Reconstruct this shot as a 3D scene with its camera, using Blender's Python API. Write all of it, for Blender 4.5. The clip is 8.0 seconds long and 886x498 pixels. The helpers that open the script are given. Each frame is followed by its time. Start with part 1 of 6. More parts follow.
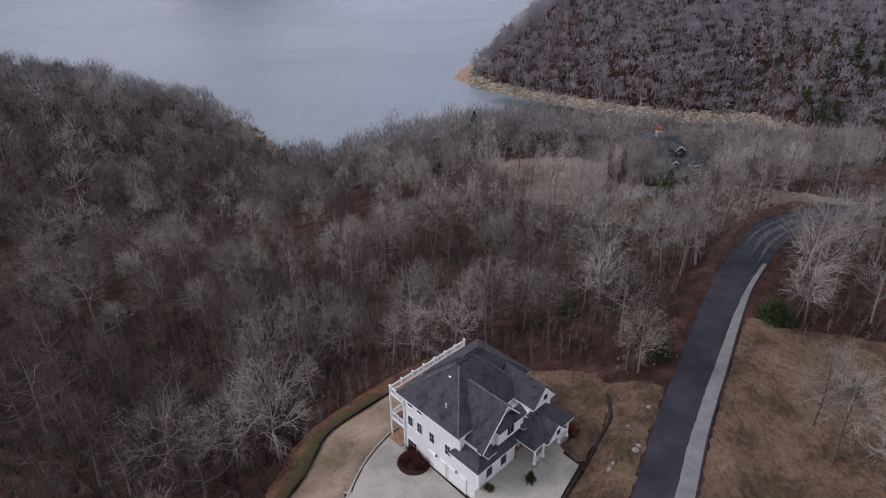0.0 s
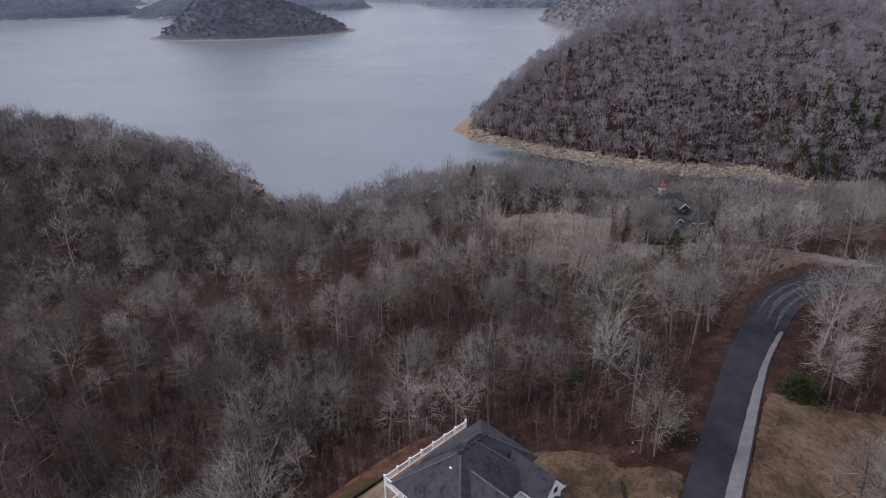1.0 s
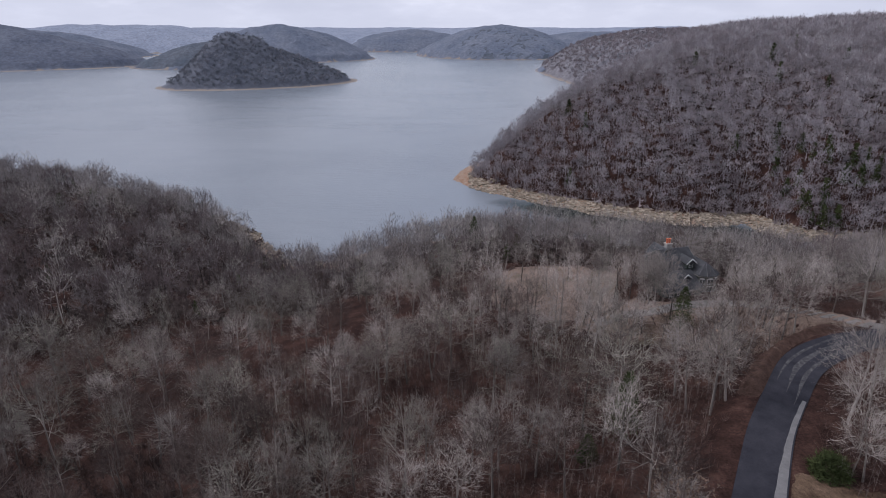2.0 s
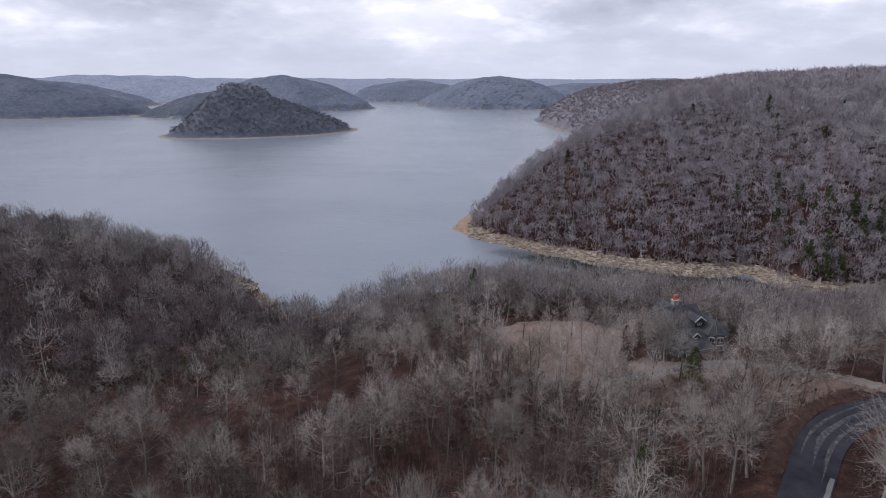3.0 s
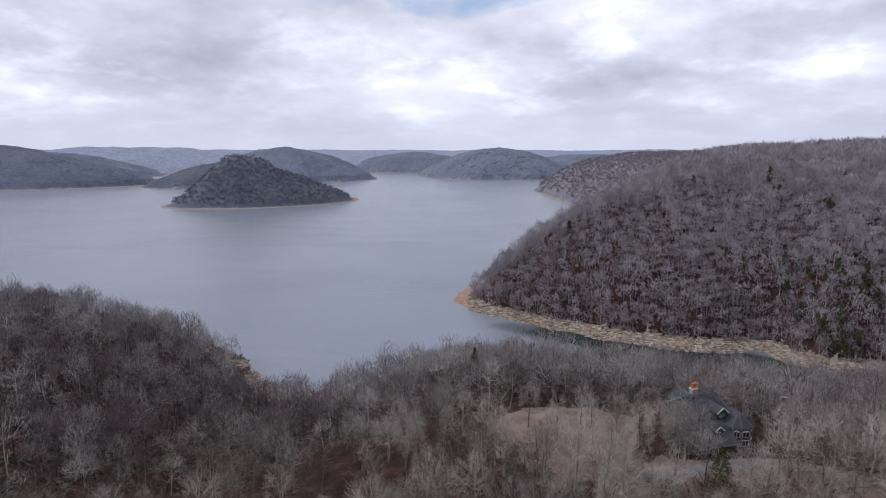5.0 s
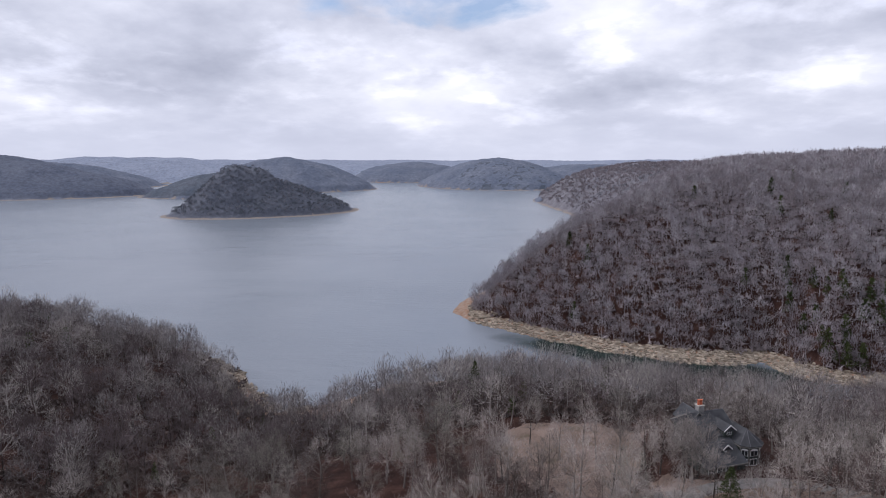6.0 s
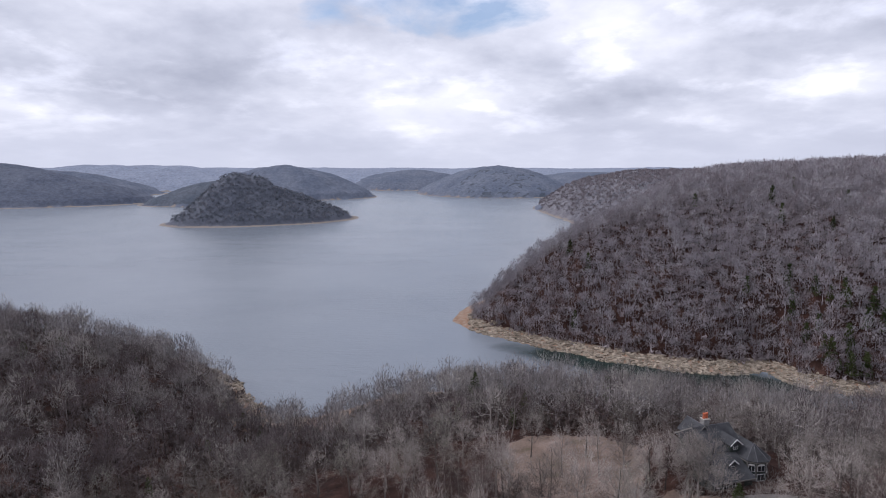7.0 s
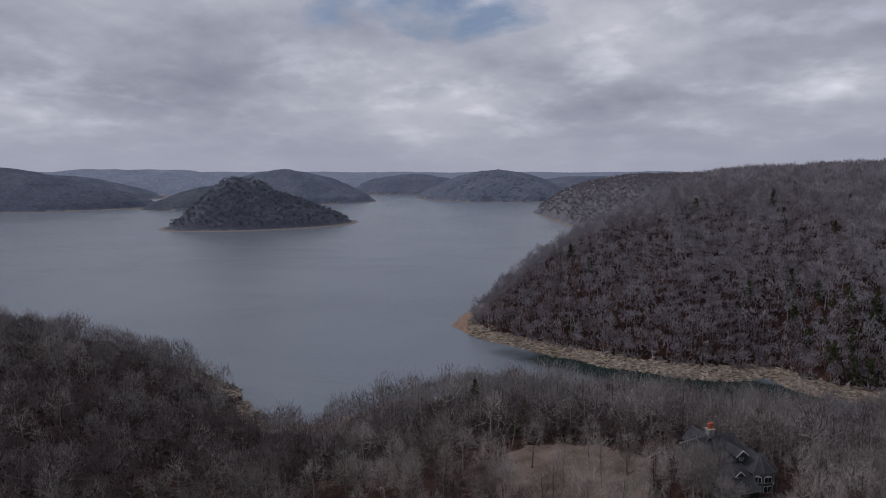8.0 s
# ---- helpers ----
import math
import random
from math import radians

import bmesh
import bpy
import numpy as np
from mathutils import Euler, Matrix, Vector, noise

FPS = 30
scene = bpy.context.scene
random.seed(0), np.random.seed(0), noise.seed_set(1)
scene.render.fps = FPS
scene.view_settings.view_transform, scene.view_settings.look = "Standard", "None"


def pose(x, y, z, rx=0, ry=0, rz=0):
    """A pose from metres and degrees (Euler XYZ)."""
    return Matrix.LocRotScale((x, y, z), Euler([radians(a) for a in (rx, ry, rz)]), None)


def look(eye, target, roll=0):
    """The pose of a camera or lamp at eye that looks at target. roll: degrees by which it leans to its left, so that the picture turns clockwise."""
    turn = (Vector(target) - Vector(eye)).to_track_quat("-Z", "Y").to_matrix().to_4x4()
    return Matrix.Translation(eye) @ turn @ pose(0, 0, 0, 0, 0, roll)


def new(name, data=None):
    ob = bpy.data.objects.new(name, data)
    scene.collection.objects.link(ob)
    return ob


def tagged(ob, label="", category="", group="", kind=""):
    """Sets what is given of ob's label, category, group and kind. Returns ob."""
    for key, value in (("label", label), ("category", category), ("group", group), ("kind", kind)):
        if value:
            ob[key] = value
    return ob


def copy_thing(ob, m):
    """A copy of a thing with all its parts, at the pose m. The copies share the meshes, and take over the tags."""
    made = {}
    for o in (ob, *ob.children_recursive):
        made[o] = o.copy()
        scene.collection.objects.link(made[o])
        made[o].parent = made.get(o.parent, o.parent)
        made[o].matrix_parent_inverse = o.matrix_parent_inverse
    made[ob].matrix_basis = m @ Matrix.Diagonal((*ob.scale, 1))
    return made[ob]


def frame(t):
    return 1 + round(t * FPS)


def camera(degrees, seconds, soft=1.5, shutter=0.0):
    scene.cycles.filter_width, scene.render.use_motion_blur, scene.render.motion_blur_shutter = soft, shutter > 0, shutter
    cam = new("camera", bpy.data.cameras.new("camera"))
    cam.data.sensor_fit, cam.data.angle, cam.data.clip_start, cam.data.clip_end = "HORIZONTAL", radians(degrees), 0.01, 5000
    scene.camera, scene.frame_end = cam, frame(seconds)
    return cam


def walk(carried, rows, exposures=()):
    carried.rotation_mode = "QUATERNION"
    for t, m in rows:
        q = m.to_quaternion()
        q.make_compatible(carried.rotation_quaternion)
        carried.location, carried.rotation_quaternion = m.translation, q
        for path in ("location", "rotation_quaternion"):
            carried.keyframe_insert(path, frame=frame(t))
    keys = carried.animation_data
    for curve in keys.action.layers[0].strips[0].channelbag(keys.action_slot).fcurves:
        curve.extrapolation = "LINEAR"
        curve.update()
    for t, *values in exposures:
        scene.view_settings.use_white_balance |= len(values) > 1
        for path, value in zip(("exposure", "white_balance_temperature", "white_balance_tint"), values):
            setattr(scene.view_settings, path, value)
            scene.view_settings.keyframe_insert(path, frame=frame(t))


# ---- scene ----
# The camera drone: seconds, eye (z above the lake), pitch, yaw and roll in degrees.
cam = camera(72.10, 8.0, 1.0)
FLIGHT = [
    (0.0, 0.147, 0.008, 113.504, -29.121, 0.173, -0.242),
    (0.5, 0.139, 2.770, 113.719, -26.823, 0.135, -0.269),
    (1.0, 0.056, 5.539, 114.070, -24.635, 0.060, -0.192),
    (1.5, -0.003, 8.322, 114.302, -22.519, 0.040, -0.153),
    (3.0, -0.067, 16.400, 115.255, -16.027, -0.054, 0.062),
    (3.5, -0.199, 19.179, 115.504, -13.869, -0.094, 0.090),
    (4.0, 0.235, 22.160, 115.623, -11.943, 0.001, 0.098),
    (4.5, 0.569, 24.895, 115.869, -10.591, 0.028, 0.034),
    (5.0, 0.714, 26.915, 115.974, -9.637, 0.036, 0.012),
    (6.5, 0.776, 31.383, 116.247, -8.395, 0.000, 0.018),
    (7.0, 0.891, 32.726, 116.321, -7.994, 0.003, -0.017),
    (7.5, 0.972, 33.986, 116.488, -7.723, 0.001, -0.049),
    (8.0, 1.002, 35.379, 116.520, -7.615, -0.016, -0.041),
]


def drone(x, y, z, pitch, yaw, roll):
    a, b = radians(pitch), radians(yaw)
    ahead = Vector((-math.sin(b) * math.cos(a), math.cos(b) * math.cos(a), math.sin(a)))
    eye = Vector((x, y, z))
    return look(eye, eye + 100 * ahead, roll)


walk(cam, [(t, drone(*p)) for t, *p in FLIGHT], [(0.0, 0.0, 6050, 17), (7.6, 0.0, 6050, 17), (7.7, -0.12, 6050, 17), (8.0, -0.95, 6050, 17)])

# ---- light ----
SUN_STRENGTH = 2.0
world = bpy.data.worlds.new("overcast_sky")
scene.world = world
world.use_nodes = True


def sky_nodes():
    nt = world.node_tree
    nt.nodes.clear()
    n, k = nt.nodes.new, nt.links.new
    out, bg = n("ShaderNodeOutputWorld"), n("ShaderNodeBackground")
    sky = n("ShaderNodeTexSky")
    sky.sky_type, sky.sun_disc = "NISHITA", False
    sky.sun_elevation, sky.sun_rotation = radians(38), radians(-82)
    tint = n("ShaderNodeMix")
    tint.data_type, tint.blend_type = "RGBA", "MULTIPLY"
    tint.inputs[0].default_value = 1.0
    tint.inputs[7].default_value = (0.14, 0.14, 0.14, 1)
    k(sky.outputs[0], tint.inputs[6])
    # the cloud deck is a flat layer, so its cells crowd together towards the horizon
    tc, sep = n("ShaderNodeTexCoord"), n("ShaderNodeSeparateXYZ")
    k(tc.outputs["Generated"], sep.inputs[0])
    lift = n("ShaderNodeMath")
    lift.operation = "ADD"
    lift.inputs[1].default_value = 0.27
    up = n("ShaderNodeMath")
    up.operation = "ABSOLUTE"
    k(sep.outputs[2], up.inputs[0])
    k(up.outputs[0], lift.inputs[0])
    flat = n("ShaderNodeCombineXYZ")
    for i in (0, 1):
        d = n("ShaderNodeMath")
        d.operation = "DIVIDE"
        k(sep.outputs[i], d.inputs[0])
        k(lift.outputs[0], d.inputs[1])
        k(d.outputs[0], flat.inputs[i])

    def cloud(scale, detail, dist, seed):
        t = n("ShaderNodeTexNoise")
        t.noise_dimensions = "4D"
        t.inputs["W"].default_value = seed
        t.inputs["Scale"].default_value, t.inputs["Detail"].default_value = scale, detail
        t.inputs["Distortion"].default_value, t.inputs["Roughness"].default_value = dist, 0.55
        k(flat.outputs[0], t.inputs["Vector"])
        return t

    def ramp(src, *stops):
        r = n("ShaderNodeValToRGB")
        e = r.color_ramp.elements
        while len(e) < len(stops):
            e.new(0.5)
        for el, (p, c) in zip(e, stops):
            el.position, el.color = p, (*c, 1)
        k(src, r.inputs[0])
        return r

    # broad grey shelves, with brighter broken puffs between them
    shelf = ramp(cloud(1.15, 11, 0.1, 3.1).outputs[0], (0.34, (0.50, 0.525, 0.59)), (0.45, (0.66, 0.685, 0.745)), (0.54, (0.82, 0.84, 0.885)), (0.64, (1.02, 1.03, 1.05)))
    puff = ramp(cloud(3.3, 9, 0.1, 5.7).outputs[0], (0.36, (0.88, 0.885, 0.9)), (0.53, (1.0, 1.0, 1.0)), (0.60, (1.17, 1.16, 1.145)), (0.70, (1.4, 1.39, 1.37)))
    heap = n("ShaderNodeMix")
    heap.data_type, heap.blend_type = "RGBA", "MULTIPLY"
    heap.inputs[0].default_value = 1.0
    k(shelf.outputs[0], heap.inputs[6])
    k(puff.outputs[0], heap.inputs[7])
    # towards the horizon the deck closes to an even pale grey
    low = ramp(up.outputs[0], (0.015, (0.85, 0.85, 0.85)), (0.11, (0, 0, 0)))
    body = n("ShaderNodeMix")
    body.data_type = "RGBA"
    k(low.outputs[0], body.inputs[0])
    k(heap.outputs[2], body.inputs[6])
    body.inputs[7].default_value = (0.66, 0.685, 0.755, 1)
    # one ragged blue opening in the deck
    away = n("ShaderNodeVectorMath")
    away.operation = "DISTANCE"
    away.inputs[1].default_value = (-0.01, 1.76, 0)
    k(flat.outputs[0], away.inputs[0])
    ragged = n("ShaderNodeMath")
    ragged.operation = "MULTIPLY_ADD"
    ragged.inputs[1].default_value = 1.1
    k(cloud(4.2, 7, 0.3, 8.4).outputs[0], ragged.inputs[0])
    k(away.outputs["Value"], ragged.inputs[2])
    gap = ramp(ragged.outputs[0], (0.64, (0.15, 0.15, 0.15)), (0.90, (1, 1, 1)))
    mix = n("ShaderNodeMix")
    mix.data_type = "RGBA"
    k(gap.outputs[0], mix.inputs[0])
    k(tint.outputs[2], mix.inputs[6])
    k(body.outputs[2], mix.inputs[7])
    k(mix.outputs[2], bg.inputs[0])
    bg.inputs[1].default_value = 1.0
    k(bg.outputs[0], out.inputs[0])


sky_nodes()
sun = new("sun", bpy.data.lights.new("sun", "SUN"))
sun.data.energy, sun.data.angle, sun.data.color = SUN_STRENGTH, radians(14), (1.0, 0.96, 0.9)
sun.matrix_world = look((-85, 12, 68), (0, 0, 0))

# ---- materials ----


class Mat:
    """A node material being put together."""

    def __init__(self, name, rough=0.8, metal=0.0):
        self.m = bpy.data.materials.new(name)
        self.m.use_nodes = True
        self.nt = self.m.node_tree
        self.b = self.nt.nodes["Principled BSDF"]
        self.b.inputs["Roughness"].default_value, self.b.inputs["Metallic"].default_value = rough, metal
        if rough > 0.75:
            self.b.inputs["Specular IOR Level"].default_value = 0.08
        self.pos = self.node("ShaderNodeNewGeometry").outputs["Position"]

    def node(self, kind):
        return self.nt.nodes.new(kind)

    def link(self, a, b):
        self.nt.links.new(a, b)

    def noise(self, scale, detail=4.0, rough=0.55, dist=0.0, vec=None):
        t = self.node("ShaderNodeTexNoise")
        t.inputs["Scale"].default_value, t.inputs["Detail"].default_value = scale, detail
        t.inputs["Roughness"].default_value, t.inputs["Distortion"].default_value = rough, dist
        self.link(vec or self.pos, t.inputs["Vector"])
        return t.outputs[0]

    def squash(self, x, y, z, vec=None, turn=0.0):
        t = self.node("ShaderNodeMapping")
        t.inputs["Scale"].default_value = (x, y, z)
        t.inputs["Rotation"].default_value = (0, 0, turn)
        self.link(vec or self.pos, t.inputs["Vector"])
        return t.outputs[0]

    def ramp(self, src, *stops):
        r = self.node("ShaderNodeValToRGB")
        e = r.color_ramp.elements
        while len(e) < len(stops):
            e.new(0.5)
        for el, (p, c) in zip(e, stops):
            c = (c, c, c) if isinstance(c, (int, float)) else c
            el.position, el.color = p, (*c, 1)
        self.link(src, r.inputs[0])
        return r.outputs[0]

    def mix(self, fac, a, b, mode="MIX"):
        t = self.node("ShaderNodeMix")
        t.data_type, t.blend_type = "RGBA", mode
        for sock, v in ((t.inputs[0], fac), (t.inputs[6], a), (t.inputs[7], b)):
            if isinstance(v, (int, float)):
                sock.default_value = v
            elif isinstance(v, tuple):
                sock.default_value = (*v, 1)
            else:
                self.link(v, sock)
        return t.outputs[2]

    def math(self, op, a, b=0.0, clamp=False):
        t = self.node("ShaderNodeMath")
        t.operation, t.use_clamp = op, clamp
        for sock, v in ((t.inputs[0], a), (t.inputs[1], b)):
            if isinstance(v, (int, float)):
                sock.default_value = v
            else:
                self.link(v, sock)
        return t.outputs[0]

    def color(self, c):
        if isinstance(c, tuple):
            self.b.inputs["Base Color"].default_value = (*c, 1)
        else:
            self.link(c, self.b.inputs["Base Color"])
        return self

    def roughness(self, src):
        self.link(src, self.b.inputs["Roughness"])
        return self

    def bump(self, src, strength=0.3, dist=0.05):
        t = self.node("ShaderNodeBump")
        t.inputs["Strength"].default_value, t.inputs["Distance"].default_value = strength, dist
        self.link(src, t.inputs["Height"])
        self.link(t.outputs[0], self.b.inputs["Normal"])
        return self

    def random(self):
        return self.node("ShaderNodeObjectInfo").outputs["Random"]

    def island(self):
        return self.node("ShaderNodeNewGeometry").outputs["Random Per Island"]


def plain(name, c, rough=0.6, metal=0.0, vary=0.12, scale=1.5, bump=0.1):
    """A paint, wood or metal with mottling at two scales."""
    m = Mat(name, rough, metal)
    lo = tuple(v * (1 - vary) for v in c)
    hi = tuple(min(1.0, v * (1 + vary)) for v in c)
    big = m.ramp(m.noise(scale, 3), (0.35, lo), (0.65, hi))
    fine = m.ramp(m.noise(scale * 14, 3), (0.3, 1 - vary), (0.7, 1.0))
    m.color(m.mix(1.0, big, fine, "MULTIPLY"))
    if bump:
        m.bump(m.noise(scale * 25, 3), bump, 0.01)
    return m.m

# ---- the lie of the land ----
# Lake level is z = 0.  Shores of the near land and of the headland across the cove.
NEAR_SHORE = [(-900, -300), (900, -300), (900, 330), (240, 316), (190, 308), (150, 316), (95, 323), (40, 332), (8, 335), (-26, 328), (-46, 312), (-61, 299), (-74, 296), (-84, 308), (-92, 322), (-108, 345), (-128, 366), (-165, 392), (-215, 405), (-320, 420), (-560, 380), (-900, 300)]
HEAD_SHORE = [(7, 475), (16, 455), (33, 434), (63, 408), (96, 384), (125, 368), (152, 358), (168, 359), (182, 361), (186, 346), (192, 335), (205, 327), (245, 320), (900, 340), (1100, 900), (700, 1000), (250, 990), (150, 780), (70, 615), (22, 520)]
# Ground heights by knoll and hollow: x, y, z.
KNOLLS = [(5, 55, 56), (40, 45, 64), (75, 90, 64), (60, 125, 57), (60, 165, 50), (20, 150, 43), (-15, 110, 41), (-20, 140, 37), (-45, 75, 44), (-70, 90, 33), (-110, 140, 31), (-60, 165, 26), (-125, 215, 33), (-50, 235, 16), (-170, 260, 39), (-240, 330, 46), (12, 235, 33), (110, 230, 24), (40, 186, 45), (18, 182, 42), (54, 200, 42), (130, 110, 70), (-160, 100, 45), (0, 0, 58)]


def shore_distance(x, y, ring):
    """Metres inside (+) or outside (-) of a closed shoreline, for arrays x and y."""
    p = np.array(ring, float)
    q = np.roll(p, -1, 0)
    best, inside = np.full(x.shape, 1e9), np.zeros(x.shape, bool)
    for (x0, y0), (x1, y1) in zip(p, q):
        dx, dy = x1 - x0, y1 - y0
        s = np.clip(((x - x0) * dx + (y - y0) * dy) / (dx * dx + dy * dy), 0, 1)
        best = np.minimum(best, np.hypot(x - x0 - s * dx, y - y0 - s * dy))
        if dy:
            inside ^= ((y0 > y) != (y1 > y)) & (x < x0 + (y - y0) / dy * dx)
    return np.where(inside, best, -best)


def swell(x, y, size, seed):
    """Smooth rolling noise in -1..1 for arrays, a few octaves of crossed waves."""
    out, amp, rnd = np.zeros(x.shape), 1.0, random.Random(seed)
    for octave in range(4):
        part_sum = 0
        for _ in range(5):
            a, ph = rnd.uniform(0, math.tau), rnd.uniform(0, math.tau)
            k = math.tau / (size * rnd.uniform(0.7, 1.4))
            part_sum = part_sum + np.sin((x * math.cos(a) + y * math.sin(a)) * k + ph)
        out += amp * part_sum / 5
        amp, size = amp * 0.5, size * 0.47
    return out


def rise(d, full, reach):
    """Height over distance from the shore: a bare beach first, then the wooded slope."""
    slope = np.where(d < 16, d * 0.2, d - 12.8)
    return np.where(d < 0, np.maximum(d * 0.35, -12), full * (1 - np.exp(-np.maximum(slope, 0) / reach)))


# far hills: centre x, y, half lengths, turn in degrees, height; the lake's islands and headlands
FAR_HILLS = [
    (-362, 1286, 200, 122, 30, 76),
    (-1500, 1900, 640, 315, -4, 110),
    (-615, 1795, 262, 135, 0, 56),
    (-560, 2210, 325, 280, 0, 96),
    (225, 2480, 330, 390, 0, 96),
    (590, 2560, 360, 420, 0, 74),
    (-1520, 3000, 1100, 420, 0, 96),
    (260, 2240, 190, 150, 0, 36),
    (-1560, 2360, 500, 240, 0, 88),
    (-150, 2960, 330, 280, 0, 78),
]
# the next headland along the lake, beyond the one across the cove
NEXT_SHORE = [(257, 1120), (250, 1315), (238, 1462), (232, 1600), (246, 1690), (320, 1790), (520, 1880), (900, 1850), (1050, 1300), (760, 1040), (330, 1060)]


# ways with their surface heights: x, y, z
ROAD = [(-2, -10, 63), (8, 15, 62), (16, 30, 61), (22.9, 42.7, 60.3), (28.5, 53.2, 60), (34.6, 63.4, 60), (41.1, 74.3, 60), (47.0, 83.7, 60), (53.4, 92.0, 60), (60.8, 100.5, 60), (69.3, 106.2, 60.2), (77.5, 109, 60.6), (90, 109, 61.2), (108, 102, 62)]
LANE = [(86, 112, 60.6), (82.5, 117.5, 59.2), (79.3, 124.6, 57.5), (76.5, 132, 55.2), (72.5, 139.5, 52.8), (66, 143.5, 51.4), (57, 143.2, 50.8), (50, 141.5, 50.2), (43, 141.5, 49.2), (36, 140.5, 47.6)]
HOUSE_AT, HOUSE_TURN = (-6.57, 56.5), 44.19
DRIVE = [(-6.7, 56.6), (-8.3, 54.1), (-9.6, 51.4), (-10.3, 49.0), (-10.9, 46), (-10, 41), (-4, 36), (3.2, 42), (3.9, 45.2), (-4.9, 54.9)]
FORECOURT = [(15.6, 49.3), (13.5, 51.6), (10.2, 52.0), (3.4, 45.7), (3.5, 42.6), (9, 38.5), (12.3, 44.2)]
SIDE_LAWN = [(-6.9, 56.8), (-8.5, 54.2), (-9.8, 51.3), (-10.6, 48.5), (-11.2, 40), (-19, 38), (-18.6, 47.6), (-16.9, 52.2), (-15.8, 57.5), (-14.0, 60.0), (-11.3, 62.8), (-7.4, 66.5), (-1.5, 71.5), (2.6, 68)]
FARHOUSE = [(50, 151), (72, 142), (76, 152), (68, 168), (52, 170)]


def smooth_path(points, step=2.0):
    """Points along a smooth curve through the given ones."""
    p = np.array([points[0], *points, points[-1]], float)
    out = []
    for i in range(1, len(p) - 2):
        n = max(2, int(np.linalg.norm(p[i + 1, :2] - p[i, :2]) / step))
        for t in np.arange(n) / n:
            out.append(0.5 * (2 * p[i] + (p[i + 1] - p[i - 1]) * t + (2 * p[i - 1] - 5 * p[i] + 4 * p[i + 1] - p[i + 2]) * t**2 + (3 * p[i] - p[i - 1] - 3 * p[i + 1] + p[i + 2]) * t**3))
    return np.array(out + [p[-1]])


ROAD_LINE, LANE_LINE = smooth_path(ROAD), smooth_path(LANE)


def near_line(x, y, line):
    """Distance to a line and the line's height there."""
    best, z = np.full(x.shape, 1e9), np.zeros(x.shape)
    for p in line:
        d = np.hypot(x - p[0], y - p[1])
        closer = d < best
        best, z = np.where(closer, d, best), np.where(closer, p[2], z)
    return best, z


def ease(d, flat, reach):
    """1 within flat, falling to 0 at flat + reach."""
    s = np.clip((flat + reach - d) / reach, 0, 1)
    return s * s * (3 - 2 * s)


def graded(x, y, z):
    """The ground cut and filled for the road, the lane and the house sites."""
    w = ease(-shore_distance(x, y, FARHOUSE), 0.6, 8.0)
    z = z * (1 - w) + 50.2 * w
    for line, flat, reach in ((ROAD_LINE, 4.2, 9.0), (LANE_LINE, 2.4, 6.0)):
        d, lz = near_line(x, y, line)
        w = ease(d, flat, reach)
        z = z * (1 - w) + (lz - 0.08) * w
    for ring, level, reach in ((SIDE_LAWN, 53.0, 8.0), (FORECOURT, 57.3, 4.0), (DRIVE, 54.75, 5.0)):
        w = ease(-shore_distance(x, y, ring), 0.6, reach)
        z = z * (1 - w) + level * w
    return z


